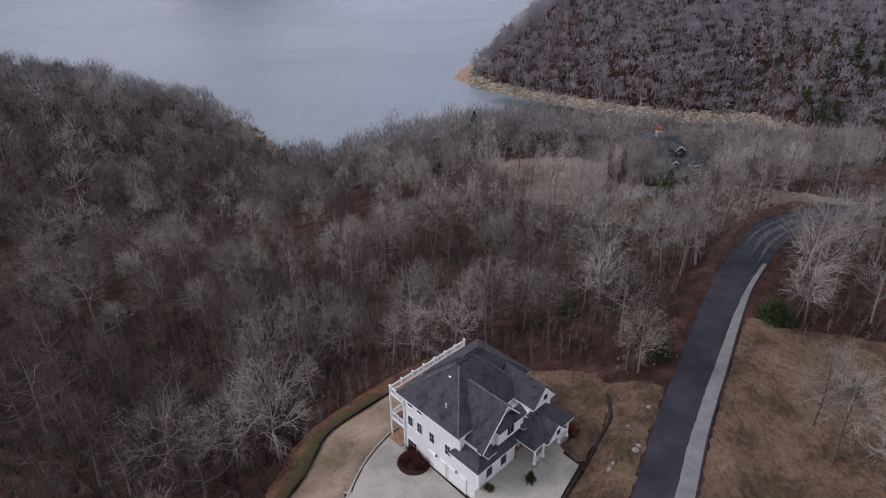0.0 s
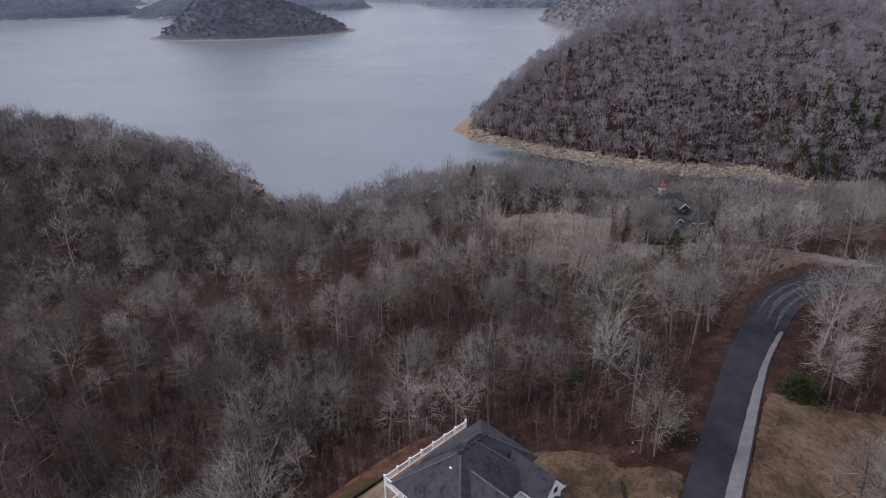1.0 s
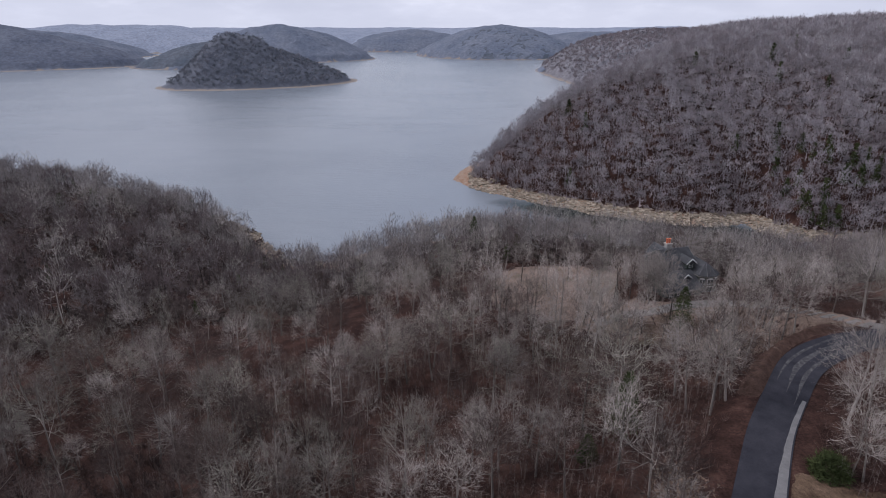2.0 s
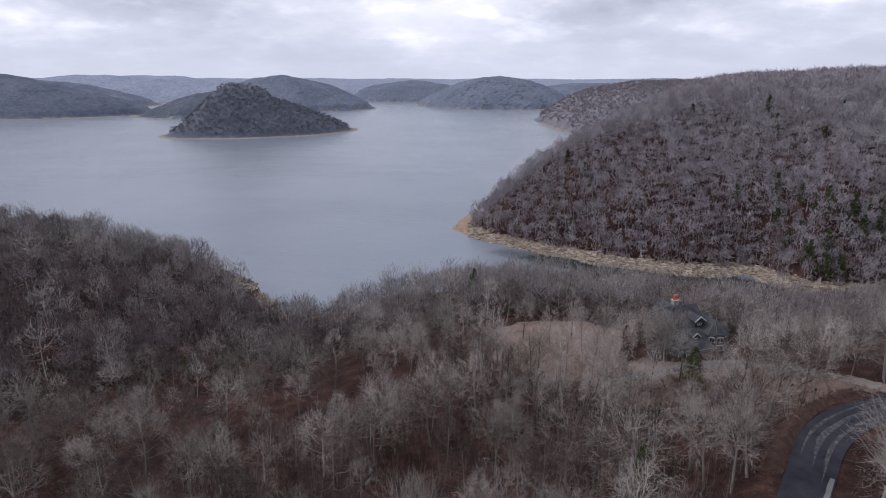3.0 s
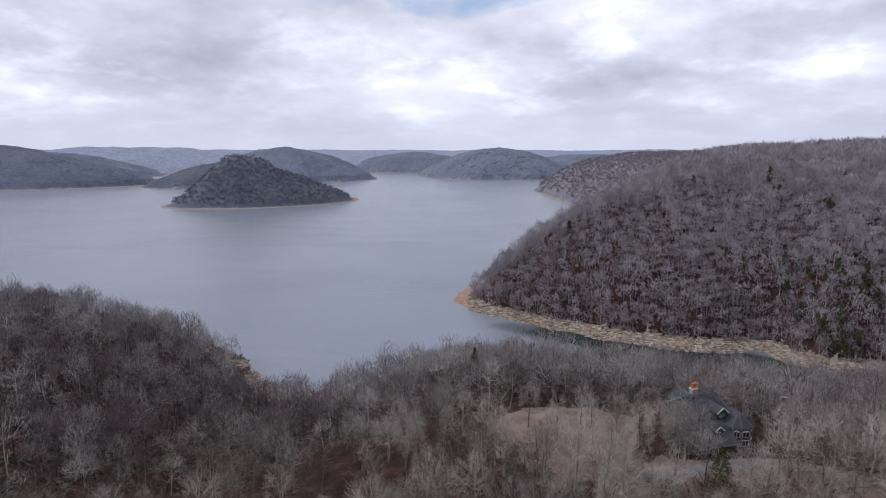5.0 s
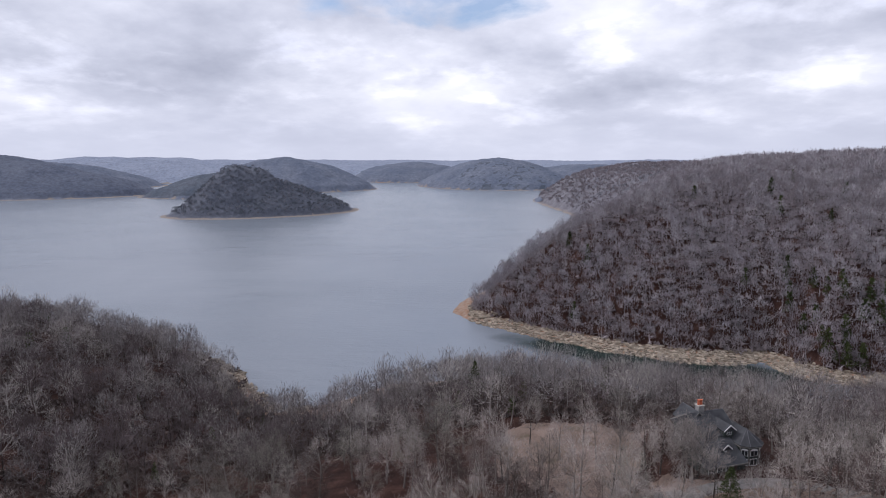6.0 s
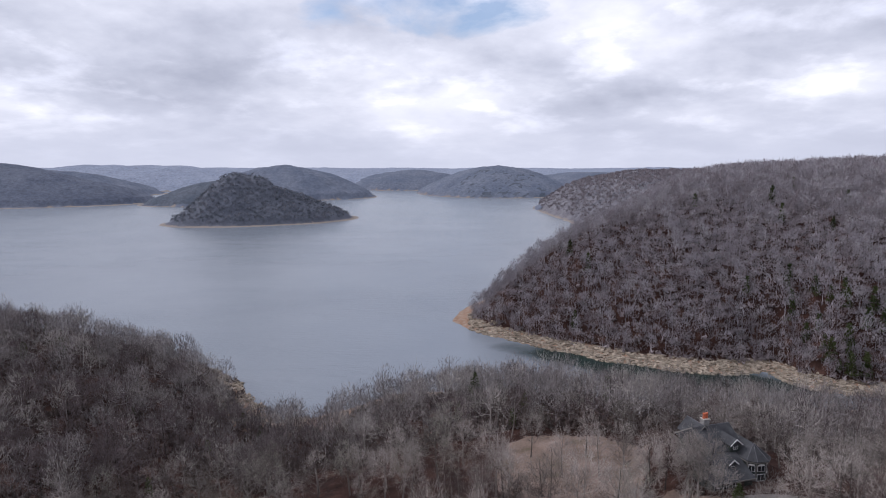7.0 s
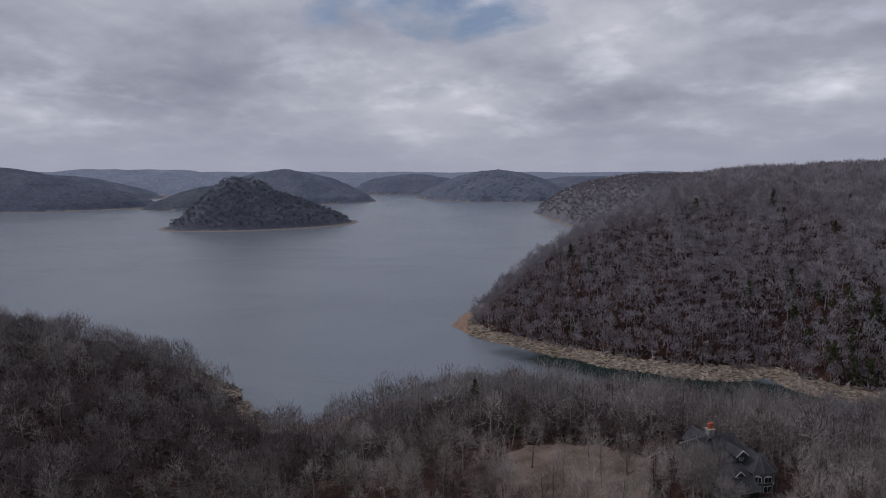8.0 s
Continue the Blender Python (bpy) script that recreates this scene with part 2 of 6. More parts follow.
def land(x, y):
    """Ground height of the whole country at arrays x, y."""
    num, den = np.zeros(x.shape), np.full(x.shape, 1e-9)
    for kx, ky, kz in KNOLLS:
        w = np.exp(-((x - kx) ** 2 + (y - ky) ** 2) / (2 * 34.0**2)) + 4e-4 / (1 + ((x - kx) ** 2 + (y - ky) ** 2) / 150**2)
        num, den = num + w * kz, den + w
    near_d = shore_distance(x, y, NEAR_SHORE) + 3 * swell(x, y, 40, 5)
    near = rise(near_d, num / den + 0.8 * swell(x, y, 45, 7) * np.clip(near_d / 80, 0, 1), 52.0)
    spot = (np.abs(x - 20) < 110) & (y > -30) & (y < 190)
    if spot.any():
        near[spot] = graded(x[spot], y[spot], near[spot])
    head_d = shore_distance(x, y, HEAD_SHORE) + 3 * swell(x, y, 45, 9)
    crest = 116 + 4 * swell(x, y, 260, 11) + 17 * np.exp(-(((x - 290) / 68) ** 2) - ((y - 800) / 120) ** 2)
    head = rise(head_d, crest, 100.0) + np.where(head_d > 10, 2.5 * swell(x, y, 90, 13), 0) * np.clip(head_d / 60, 0, 1)
    z = np.maximum(near, head)
    z = np.maximum(z, rise(shore_distance(x, y, NEXT_SHORE) + 5 * swell(x, y, 70, 15), 97 + 6 * swell(x, y, 300, 17), 94.0))
    for k, (hx, hy, rx, ry, turn, top) in enumerate(FAR_HILLS):
        c, s = math.cos(radians(turn)), math.sin(radians(turn))
        u, v = ((x - hx) * c + (y - hy) * s) / rx, (-(x - hx) * s + (y - hy) * c) / ry
        d = (1 - np.hypot(u, v) + 0.05 * swell(x, y, 300, int(hx) + 5000)) * min(rx, ry)
        top = top * (1 + 0.12 * swell(x, y, 420, int(hy)))
        if k == 0:
            # the island: straight flanks up to a steep blunt knob
            flank = top * np.clip((d - 10) / ry, 0, 1) ** 0.95
            knob = np.clip(1 - np.hypot((x + 434) / 92, (y - 1272) / 100), 0, 1)
            z = np.maximum(z, np.where(d < 0, np.maximum(d * 0.35, -12), 0.2 * np.minimum(d, 10) + flank + 50 * np.minimum(knob, 0.85) * (d > 10)))
        else:
            dome = top * (1 - (1 - np.clip((d - 10) / min(rx, ry), 0, 1)) ** 1.9)
            z = np.maximum(z, np.where(d < 0, np.maximum(d * 0.35, -12), 0.2 * np.minimum(d, 12) + dome))
    # the plateau that closes the view all round
    r = np.hypot(x, y - 300)
    plateau_d = (r - 3000) + 260 * swell(x, y, 1300, 21)
    back = np.where(y < -250, -250 - y, -1e9)
    return np.maximum(z, rise(np.maximum(plateau_d, np.minimum(back, 4000) * 0.2), 70 + 9 * swell(x, y, 800, 23), 320.0))


def height(x, y):
    return float(land(np.array([float(x)]), np.array([float(y)]))[0])


def grid_mesh(name, xs, ys, zfun):
    gx, gy = np.meshgrid(xs, ys)
    gz = zfun(gx.ravel(), gy.ravel())
    co = np.stack([gx.ravel(), gy.ravel(), gz], 1)
    nx, ny = len(xs), len(ys)
    i = (np.arange(ny - 1)[:, None] * nx + np.arange(nx - 1)).ravel()
    quads = np.stack([i, i + 1, i + nx + 1, i + nx], 1)
    return raw_mesh(name, co, quads, True)


def raw_mesh(name, co, faces, smooth=False):
    """A mesh from arrays of corners and of equal-sided faces."""
    me = bpy.data.meshes.new(name)
    n, k = faces.shape
    me.vertices.add(len(co))
    me.vertices.foreach_set("co", np.ascontiguousarray(co, dtype=np.float32).ravel())
    me.loops.add(n * k)
    me.loops.foreach_set("vertex_index", np.ascontiguousarray(faces, dtype=np.int32).ravel())
    me.polygons.add(n)
    me.polygons.foreach_set("loop_start", np.arange(0, n * k, k, dtype=np.int32))
    me.polygons.foreach_set("use_smooth", np.full(n, smooth))
    me.update(calc_edges=True)
    return me


def country(lo, hi, near_lo, near_hi, step, mid_lo, mid_hi):
    """Grid lines: fine about the houses, middling over the near slopes, ever wider to the horizon."""
    lines, v, s = list(np.arange(near_lo, near_hi, step)), near_hi, step
    while v < hi:
        lines.append(v)
        s = min(s * 1.15, 5.0) if v < mid_hi else s * 1.035
        v += s
    v, s = near_lo, step
    while v > lo:
        s = min(s * 1.15, 5.0) if v > mid_lo else s * 1.06
        v -= s
        lines.insert(0, max(v, lo))
    return np.array(lines + [hi])


litter = Mat("leaf_litter", 0.95)
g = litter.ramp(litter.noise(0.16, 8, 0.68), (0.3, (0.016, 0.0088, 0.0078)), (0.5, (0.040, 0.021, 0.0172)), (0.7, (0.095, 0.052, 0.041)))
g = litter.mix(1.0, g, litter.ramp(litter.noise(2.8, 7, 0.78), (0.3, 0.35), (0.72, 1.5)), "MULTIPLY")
zsep = litter.node("ShaderNodeSeparateXYZ")
litter.link(litter.pos, zsep.inputs[0])
band = litter.math("SUBTRACT", 4.6, litter.math("ADD", zsep.outputs[2], litter.math("MULTIPLY", litter.noise(0.07, 5), 2.0)), True)
sand = litter.ramp(litter.noise(0.3, 6, 0.65), (0.3, (0.17, 0.108, 0.075)), (0.46, (0.26, 0.165, 0.115)), (0.56, (0.26, 0.20, 0.16)), (0.78, (0.36, 0.30, 0.245)))
litter.color(litter.mix(band, g, sand))
litter.bump(litter.noise(1.2, 6, 0.7), 0.6, 0.3)

def low_ground(x, y):
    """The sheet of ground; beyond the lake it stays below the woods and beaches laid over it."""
    z = land(x, y)
    return z - 7 * np.clip((y - 1000) / 60, 0, 1) * np.clip((16 - z) / 6, 0, 1)


ground = tagged(new("ground", grid_mesh("ground", country(-4800, 4800, -30, 92, 1.5, -320, 520), country(-2500, 4900, 20, 150, 1.5, 20, 640), low_ground)), "rolling wooded ground of brown leaf litter with tan bare shores", "ground", kind="structure")
ground.data.materials.append(litter.m)

wat = Mat("lake_water", 0.26)
open_water = wat.ramp(wat.noise(0.004, 4), (0.3, (0.15, 0.172, 0.202)), (0.7, (0.19, 0.21, 0.24)))
# sheltered water along the cove's rocky shore, the hill's reflection painted in dark green
wsep = wat.node("ShaderNodeSeparateXYZ")
wat.link(wat.pos, wsep.inputs[0])
wx, wy = wat.math("SUBTRACT", wsep.outputs[0], 122.0), wat.math("SUBTRACT", wsep.outputs[1], 368.0)
along = wat.math("SUBTRACT", wat.math("MULTIPLY", wx, 0.89 / 125), wat.math("MULTIPLY", wy, 0.458 / 125))
across = wat.math("ADD", wat.math("MULTIPLY", wx, 0.458 / 34), wat.math("MULTIPLY", wy, 0.89 / 34))
reflect_dist = wat.math("SQRT", wat.math("ADD", wat.math("MULTIPLY", along, along), wat.math("MULTIPLY", across, across)))
calm = wat.ramp(wat.math("ADD", reflect_dist, wat.math("MULTIPLY", wat.noise(0.03, 4), 0.4)), (0.75, 1.0), (1.2, 0.0))
wat.color(wat.mix(calm, open_water, (0.014, 0.028, 0.025)))
wat.b.inputs["IOR"].default_value = 1.33
ripple = wat.noise(0.45, 4, 0.65, 0.5, wat.squash(0.5, 1.5, 1))
gust = wat.ramp(wat.noise(0.008, 4, 0.6, 0.8, wat.squash(0.5, 1.6, 1)), (0.35, 0.25), (0.7, 1.0))
chop = wat.math("ADD", ripple, wat.math("MULTIPLY", wat.noise(0.13, 3, 0.6, 0.4, wat.squash(0.45, 1.7, 1)), 2.5))
wat.bump(wat.math("MULTIPLY", wat.math("MULTIPLY", chop, gust), wat.math("SUBTRACT", 1.0, wat.math("MULTIPLY", calm, 0.8))), 0.6, 0.4)
me = raw_mesh("lake", np.array([(-4900, -2500, 0), (4900, -2500, 0), (4900, 4950, 0), (-4900, 4950, 0)], float), np.array([[0, 1, 2, 3]]))
lake = tagged(new("water", me), "calm grey-blue lake water with fine ripples", "lake", kind="structure")
lake.data.materials.append(wat.m)

# ---- building helpers ----


def part(name, bm, material, parent, label=""):
    """Links a bmesh as one mesh object under a thing or a part."""
    me = bpy.data.meshes.new(name)
    bm.normal_update()
    bm.to_mesh(me)
    bm.free()
    return mesh_part(name, me, material, parent, label)


def mesh_part(name, me, material, parent, label=""):
    if material and not me.materials:
        me.materials.append(material)
    ob = new(name, me)
    ob.parent = parent
    return tagged(ob, label)


def thing(name, m, label, category, group=""):
    ob = new(name)
    ob.matrix_world = m
    ob.empty_display_size = 0.5
    return tagged(ob, label, category, group)


def box(bm, x0, x1, y0, y1, z0, z1, bevel=0.0):
    r = bmesh.ops.create_cube(bm, size=1, matrix=Matrix.Translation(((x0 + x1) / 2, (y0 + y1) / 2, (z0 + z1) / 2)) @ Matrix.Diagonal((abs(x1 - x0), abs(y1 - y0), abs(z1 - z0), 1)))
    if bevel:
        es = {e for v in r["verts"] for e in v.link_edges}
        bmesh.ops.bevel(bm, geom=list(es), offset=bevel, segments=1, affect="EDGES")
    return bm


def solid(bm, points):
    """The convex hull of some points."""
    vs = [bm.verts.new(p) for p in points]
    r = bmesh.ops.convex_hull(bm, input=vs)
    spare = {g for g in r["geom_interior"] + r["geom_unused"] if isinstance(g, bmesh.types.BMVert)}
    bmesh.ops.delete(bm, geom=list(spare), context="VERTS")
    return bm


def rod(bm, p, q, r0, r1=None, sides=6):
    """A tapered round bar from p to q."""
    p, q = Vector(p), Vector(q)
    m = Matrix.Translation((p + q) / 2) @ (q - p).to_track_quat("Z", "Y").to_matrix().to_4x4()
    bmesh.ops.create_cone(bm, cap_ends=True, segments=sides, radius1=r0, radius2=r0 if r1 is None else r1, depth=(q - p).length, matrix=m)
    return bm


def sheet_over(name, ring, lift, material, label, category, step=0.8, ragged=0.0, seed=1):
    """A thin covering that lies on the ground inside a ring."""
    p = np.array(ring, float)
    xs, ys = np.arange(p[:, 0].min() - 2, p[:, 0].max() + 2, step), np.arange(p[:, 1].min() - 2, p[:, 1].max() + 2, step)
    gx, gy = np.meshgrid(xs, ys)
    x, y = gx.ravel(), gy.ravel()
    d = shore_distance(x, y, ring)
    if ragged:
        d = d + ragged * swell(x, y, 7.0, seed) + 0.5 * ragged * swell(x, y, 1.6, seed + 1)
    z = land(x, y) + np.clip(d * 0.25, -0.15, lift)
    z = np.minimum(z, land(x, y) - 0.04 + np.maximum((near_line(x, y, ROAD_LINE)[0] - 3.0) * 0.12, -0.2))
    nx = len(xs)
    i = (np.arange(len(ys) - 1)[:, None] * nx + np.arange(nx - 1)).ravel()
    quads = np.stack([i, i + 1, i + nx + 1, i + nx], 1)
    quads = quads[(d[quads] > -0.6 * step).any(1)]
    used, inv = np.unique(quads, return_inverse=True)
    me = raw_mesh(name, np.stack([x, y, z], 1)[used], inv.reshape(quads.shape), True)
    ob = tagged(new(name, me), label, category, kind="structure")
    me.materials.append(material)
    return ob


def slab(name, ring, top, thick, material, label, category, kind="structure", parent=None):
    """A flat slab over a ring of x, y."""
    bm = bmesh.new()
    f = bm.faces.new([bm.verts.new((x, y, top)) for x, y in ring])
    if f.normal.z < 0:
        f.normal_flip()
    r = bmesh.ops.extrude_face_region(bm, geom=[f])
    for v in r["geom"]:
        if isinstance(v, bmesh.types.BMVert):
            v.co.z -= thick
    bmesh.ops.recalc_face_normals(bm, faces=bm.faces)
    bmesh.ops.triangulate(bm, faces=[g for g in bm.faces if len(g.verts) > 4])
    ob = part(name, bm, material, parent)
    return tagged(ob, label, category, kind=kind) if parent is None else ob


def strip(line, left, right, lift, thick=0.12, jag=0.0, seed=0, left_end=None, flare=None):
    """A ribbon of road along a line, from left to right of it in metres."""
    rnd = random.Random(seed)
    d = np.gradient(line[:, :2], axis=0)
    d /= np.linalg.norm(d, axis=1)[:, None]
    n = np.stack([d[:, 1], -d[:, 0]], 1)
    co, faces = [], []
    wob = 0.0
    for i, (p, k) in enumerate(zip(line, n)):
        wob = 0.8 * wob + rnd.uniform(-jag, jag)
        f = i / (len(line) - 1)
        lo, hi = left + (0 if left_end is None else (left_end - left) * f**1.6) + wob, right
        if flare:
            lo -= flare(p)
        for off, dz in ((lo, -thick), (lo, 0), ((lo + hi) / 2, 0.02), (hi, 0), (hi, -thick)):
            co.append((p[0] + k[0] * off, p[1] + k[1] * off, p[2] + lift + dz))
    for i in range(len(line) - 1):
        for j in range(4):
            faces.append((i * 5 + j, i * 5 + 5 + j, i * 5 + 6 + j, i * 5 + 1 + j))
    return raw_mesh("strip", np.array(co), np.array(faces)[:, ::-1], False)


# ---- road, lane and paved ground ----
asphalt = Mat("asphalt", 0.9)
c = asphalt.ramp(asphalt.noise(0.25, 5, 0.6), (0.3, (0.021, 0.021, 0.0275)), (0.7, (0.042, 0.0415, 0.051)))
c = asphalt.mix(1.0, c, asphalt.ramp(asphalt.noise(9, 4, 0.7), (0.3, 0.75), (0.7, 1.2)), "MULTIPLY")
asphalt.color(c).bump(asphalt.noise(40, 3), 0.3, 0.01)
worn = Mat("worn_asphalt", 0.92)
c = worn.ramp(worn.noise(0.5, 5, 0.65), (0.3, (0.13, 0.127, 0.13)), (0.7, (0.20, 0.194, 0.195)))
worn.color(worn.mix(1.0, c, worn.ramp(worn.noise(12, 4, 0.7), (0.3, 0.8), (0.7, 1.1)), "MULTIPLY")).bump(worn.noise(40, 3), 0.3, 0.01)
dusty = Mat("dusty_asphalt", 0.92)
dusty.color(dusty.ramp(dusty.noise(1.1, 7, 0.75), (0.40, (0.036, 0.036, 0.042)), (0.55, (0.075, 0.073, 0.077)), (0.74, (0.15, 0.145, 0.145))))
concrete = Mat("concrete", 0.85)
c = concrete.ramp(concrete.noise(0.35, 6, 0.6, 0.5), (0.28, (0.25, 0.23, 0.205)), (0.55, (0.34, 0.318, 0.285)), (0.75, (0.39, 0.358, 0.31)))
concrete.color(concrete.mix(1.0, c, concrete.ramp(concrete.noise(7, 5, 0.7), (0.3, 0.85), (0.7, 1.05)), "MULTIPLY")).bump(concrete.noise(60, 3), 0.2, 0.005)
gravel = Mat("gravel", 0.95)
c = gravel.ramp(gravel.noise(0.6, 5, 0.65), (0.3, (0.13, 0.12, 0.115)), (0.7, (0.23, 0.215, 0.205)))
gravel.color(gravel.mix(1.0, c, gravel.ramp(gravel.noise(16, 3, 0.7), (0.3, 0.6), (0.7, 1.2)), "MULTIPLY")).bump(gravel.noise(25, 3), 0.6, 0.03)

road = tagged(new("road", strip(ROAD_LINE, -3.0, 3.0, 0.04, flare=lambda p: 0.9 * math.exp(-(((p[0] - 66) / 9) ** 2)))), "dark new asphalt road bending through the woods", "road", kind="structure")
road.data.materials.append(asphalt.m)
shoulder_line = smooth_path([(x, y, z) for x, y, z in ROAD if 25 < y < 93], 0.7)
mesh_part("worn_strip", strip(shoulder_line, 0.8, 2.8, 0.064, 0.03, 0.05, 4, 2.3), worn.m, road, "pale worn strip of older asphalt along one side")
bend = smooth_path([(50.2, 88, 60), (53.4, 92.0, 60), (60.8, 100.5, 60), (69.3, 106.2, 60.2), (77.5, 109, 60.6)], 0.7)
for off, w, sd in ((-2.7, 0.6, 9), (-1.3, 1.1, 5), (0.8, 0.7, 1)):
    streak = bend[4 + sd:]
    taper = lambda p, a=streak[0], w=w: -0.97 * w * max(0.0, 1 - math.hypot(p[0] - a[0], p[1] - a[1]) / 9)
    mesh_part("dust_streak", strip(streak, off, off + w, 0.062, 0.02, 0.07, sd, off + w * 0.6, taper), dusty.m, road, "pale dust streak worn by tyres")

lane = tagged(new("lane", strip(LANE_LINE, -1.8, 1.8, 0.09)), "pale gravel lane leading to the dark house", "lane", kind="structure")
lane.data.materials.append(gravel.m)

driveway = tagged(new("driveway"), "grey concrete driveway by the garage doors", "driveway", kind="structure")


def clip_ring(ring, px, py, nx, ny):
    """The part of a convex or gently bent ring on the side of a line that (nx, ny) points to."""
    out = []
    for (ax, ay), (bx, by) in zip(ring, ring[1:] + ring[:1]):
        da, db = (ax - px) * nx + (ay - py) * ny, (bx - px) * nx + (by - py) * ny
        if da >= 0:
            out.append((ax, ay))
        if da * db < 0:
            t = da / (da - db)
            out.append((ax + (bx - ax) * t, ay + (by - ay) * t))
    return out


def cast_slabs(ring, top, parent, cuts, name, thick=0.16):
    """Concrete poured in bays, with open joints between them."""
    rings = [ring]
    for px, py, ang in cuts:
        nx, ny = math.cos(radians(ang)), math.sin(radians(ang))
        done = []
        for r in rings:
            for sgn in (1, -1):
                k = clip_ring(r, px + sgn * nx * 0.008, py + sgn * ny * 0.008, sgn * nx, sgn * ny)
                if len(k) > 2:
                    done.append(k)
        rings = done
    for r in rings:
        slab(name, r, top + random.uniform(-0.004, 0.004), thick, concrete.m, "", "", "", parent)


cast_slabs(DRIVE, 54.95, driveway, [(-5.2, 50.8, 44), (-3.2, 45.6, 44), (-6.0, 46, 134)], "concrete_bay")
forecourt = tagged(new("forecourt"), "grey concrete forecourt before the porch", "forecourt", kind="structure")
cast_slabs(FORECOURT, 57.45, forecourt, [(9, 47, 44), (8, 44.5, 134)], "concrete_bay", 2.6)

# ---- lawns ----
lawn = Mat("winter_lawn", 0.95)
c = lawn.ramp(lawn.noise(0.18, 7, 0.66), (0.32, (0.06, 0.058, 0.026)), (0.42, (0.08, 0.052, 0.037)), (0.5, (0.12, 0.08, 0.054)), (0.62, (0.152, 0.103, 0.072)), (0.76, (0.20, 0.143, 0.106)))
c = lawn.mix(1.0, c, lawn.ramp(lawn.noise(1.5, 9, 0.85, 0.4, lawn.squash(1.0, 0.6, 1.0, None, 0.5)), (0.34, 0.34), (0.66, 1.5)), "MULTIPLY")
c = lawn.mix(1.0, c, lawn.ramp(lawn.noise(11, 4, 0.8, 0.3, lawn.squash(1.0, 2.2, 1.0)), (0.28, 0.6), (0.72, 1.25)), "MULTIPLY")
lawn.color(c).bump(lawn.noise(7, 6, 0.8), 0.9, 0.15)
BACK_LAWN = [(4.0, 70.5), (11, 70.5), (17.5, 70.3), (21.9, 67.5), (22.7, 63.5), (20.6, 57), (19.2, 53.5), (15.8, 49.6), (13.8, 52), (10.5, 60)]
YARD = [(11.4, 40.4), (15.2, 48.0), (18.9, 53.0), (20.8, 56.5), (21.4, 62.5), (23.0, 63.5), (28.2, 59.5), (26.6, 54.8), (20.4, 43.4), (14.5, 33)]
VERGE = [(26.0, 43.4), (32.4, 54.9), (38.8, 65.4), (44.8, 75.2), (56, 70.5), (66, 66), (66, 40), (48, 26), (20, 26)]
CLEARING = [(13, 172), (16, 186), (19, 198), (25, 201), (35, 199), (42, 198), (48, 195), (56, 189), (53, 176), (47, 164), (42, 152), (36, 147), (28, 151), (20, 160)]
sheet_over("side_lawn", SIDE_LAWN, 0.3, lawn.m, "straw-coloured winter lawn beside the white house", "lawn", 0.5, 0.35, 3)
sheet_over("back_lawn", BACK_LAWN, 0.2, lawn.m, "brown winter lawn behind the white house", "lawn", 0.5, 0.35, 5)
sheet_over("front_yard", YARD, 0.2, lawn.m, "bare brown front yard by the road", "lawn", 0.5, 0.45, 7)
sheet_over("verge", VERGE, 0.22, lawn.m, "wide tan grass slope beside the road", "lawn", 0.8, 0.9, 9)
sheet_over("clearing", CLEARING, 0.25, lawn.m, "open straw-coloured clearing by the dark house", "lawn", 0.9, 2.2, 11)

# the clearing has paler, pinkish grass
dry = Mat("dry_grass", 0.95)
c = dry.ramp(dry.noise(0.12, 7, 0.66), (0.30, (0.10, 0.086, 0.055)), (0.42, (0.16, 0.118, 0.094)), (0.56, (0.22, 0.163, 0.136)), (0.74, (0.29, 0.228, 0.196)))
dry.color(dry.mix(1.0, c, dry.ramp(dry.noise(2.0, 8, 0.8), (0.3, 0.5), (0.7, 1.3)), "MULTIPLY")).bump(dry.noise(5, 6, 0.8), 0.9, 0.15)
bpy.data.objects["clearing"].data.materials[0] = dry.m
LANESIDE = [(36, 149), (48, 150), (58, 145), (70, 144), (79, 133), (86, 118), (76, 117), (64, 114), (55, 118), (46, 126), (38, 134), (30, 142)]
sheet_over("lane_verge", LANESIDE, 0.12, dry.m, "pinkish-tan leafy grass along the lane", "lawn", 0.8, 1.6, 13)

straw = Mat("straw_lawn", 0.95)
c = straw.ramp(straw.noise(0.2, 7, 0.66), (0.3, (0.10, 0.105, 0.045)), (0.42, (0.20, 0.15, 0.105)), (0.55, (0.27, 0.20, 0.15)), (0.72, (0.33, 0.255, 0.20)))
straw.color(straw.mix(1.0, c, straw.ramp(straw.noise(3.0, 8, 0.8), (0.3, 0.6), (0.7, 1.25)), "MULTIPLY")).bump(straw.noise(7, 6, 0.8), 0.9, 0.12)
bpy.data.objects["side_lawn"].data.materials[0] = straw.m

# mossy green grass and russet leaves between the lawn's edging and the woods
moss = Mat("mossy_grass", 0.95)
c = moss.ramp(moss.noise(0.35, 7, 0.7), (0.38, (0.10, 0.058, 0.038)), (0.5, (0.072, 0.062, 0.028)), (0.68, (0.088, 0.09, 0.034)))
moss.color(moss.mix(1.0, c, moss.ramp(moss.noise(4, 8, 0.8), (0.3, 0.5), (0.7, 1.25)), "MULTIPLY")).bump(moss.noise(8, 6, 0.8), 0.9, 0.12)
russet = Mat("russet_leaves", 0.95)
c = russet.ramp(russet.noise(0.3, 7, 0.7), (0.3, (0.075, 0.036, 0.026)), (0.5, (0.15, 0.075, 0.05)), (0.72, (0.24, 0.145, 0.10)))
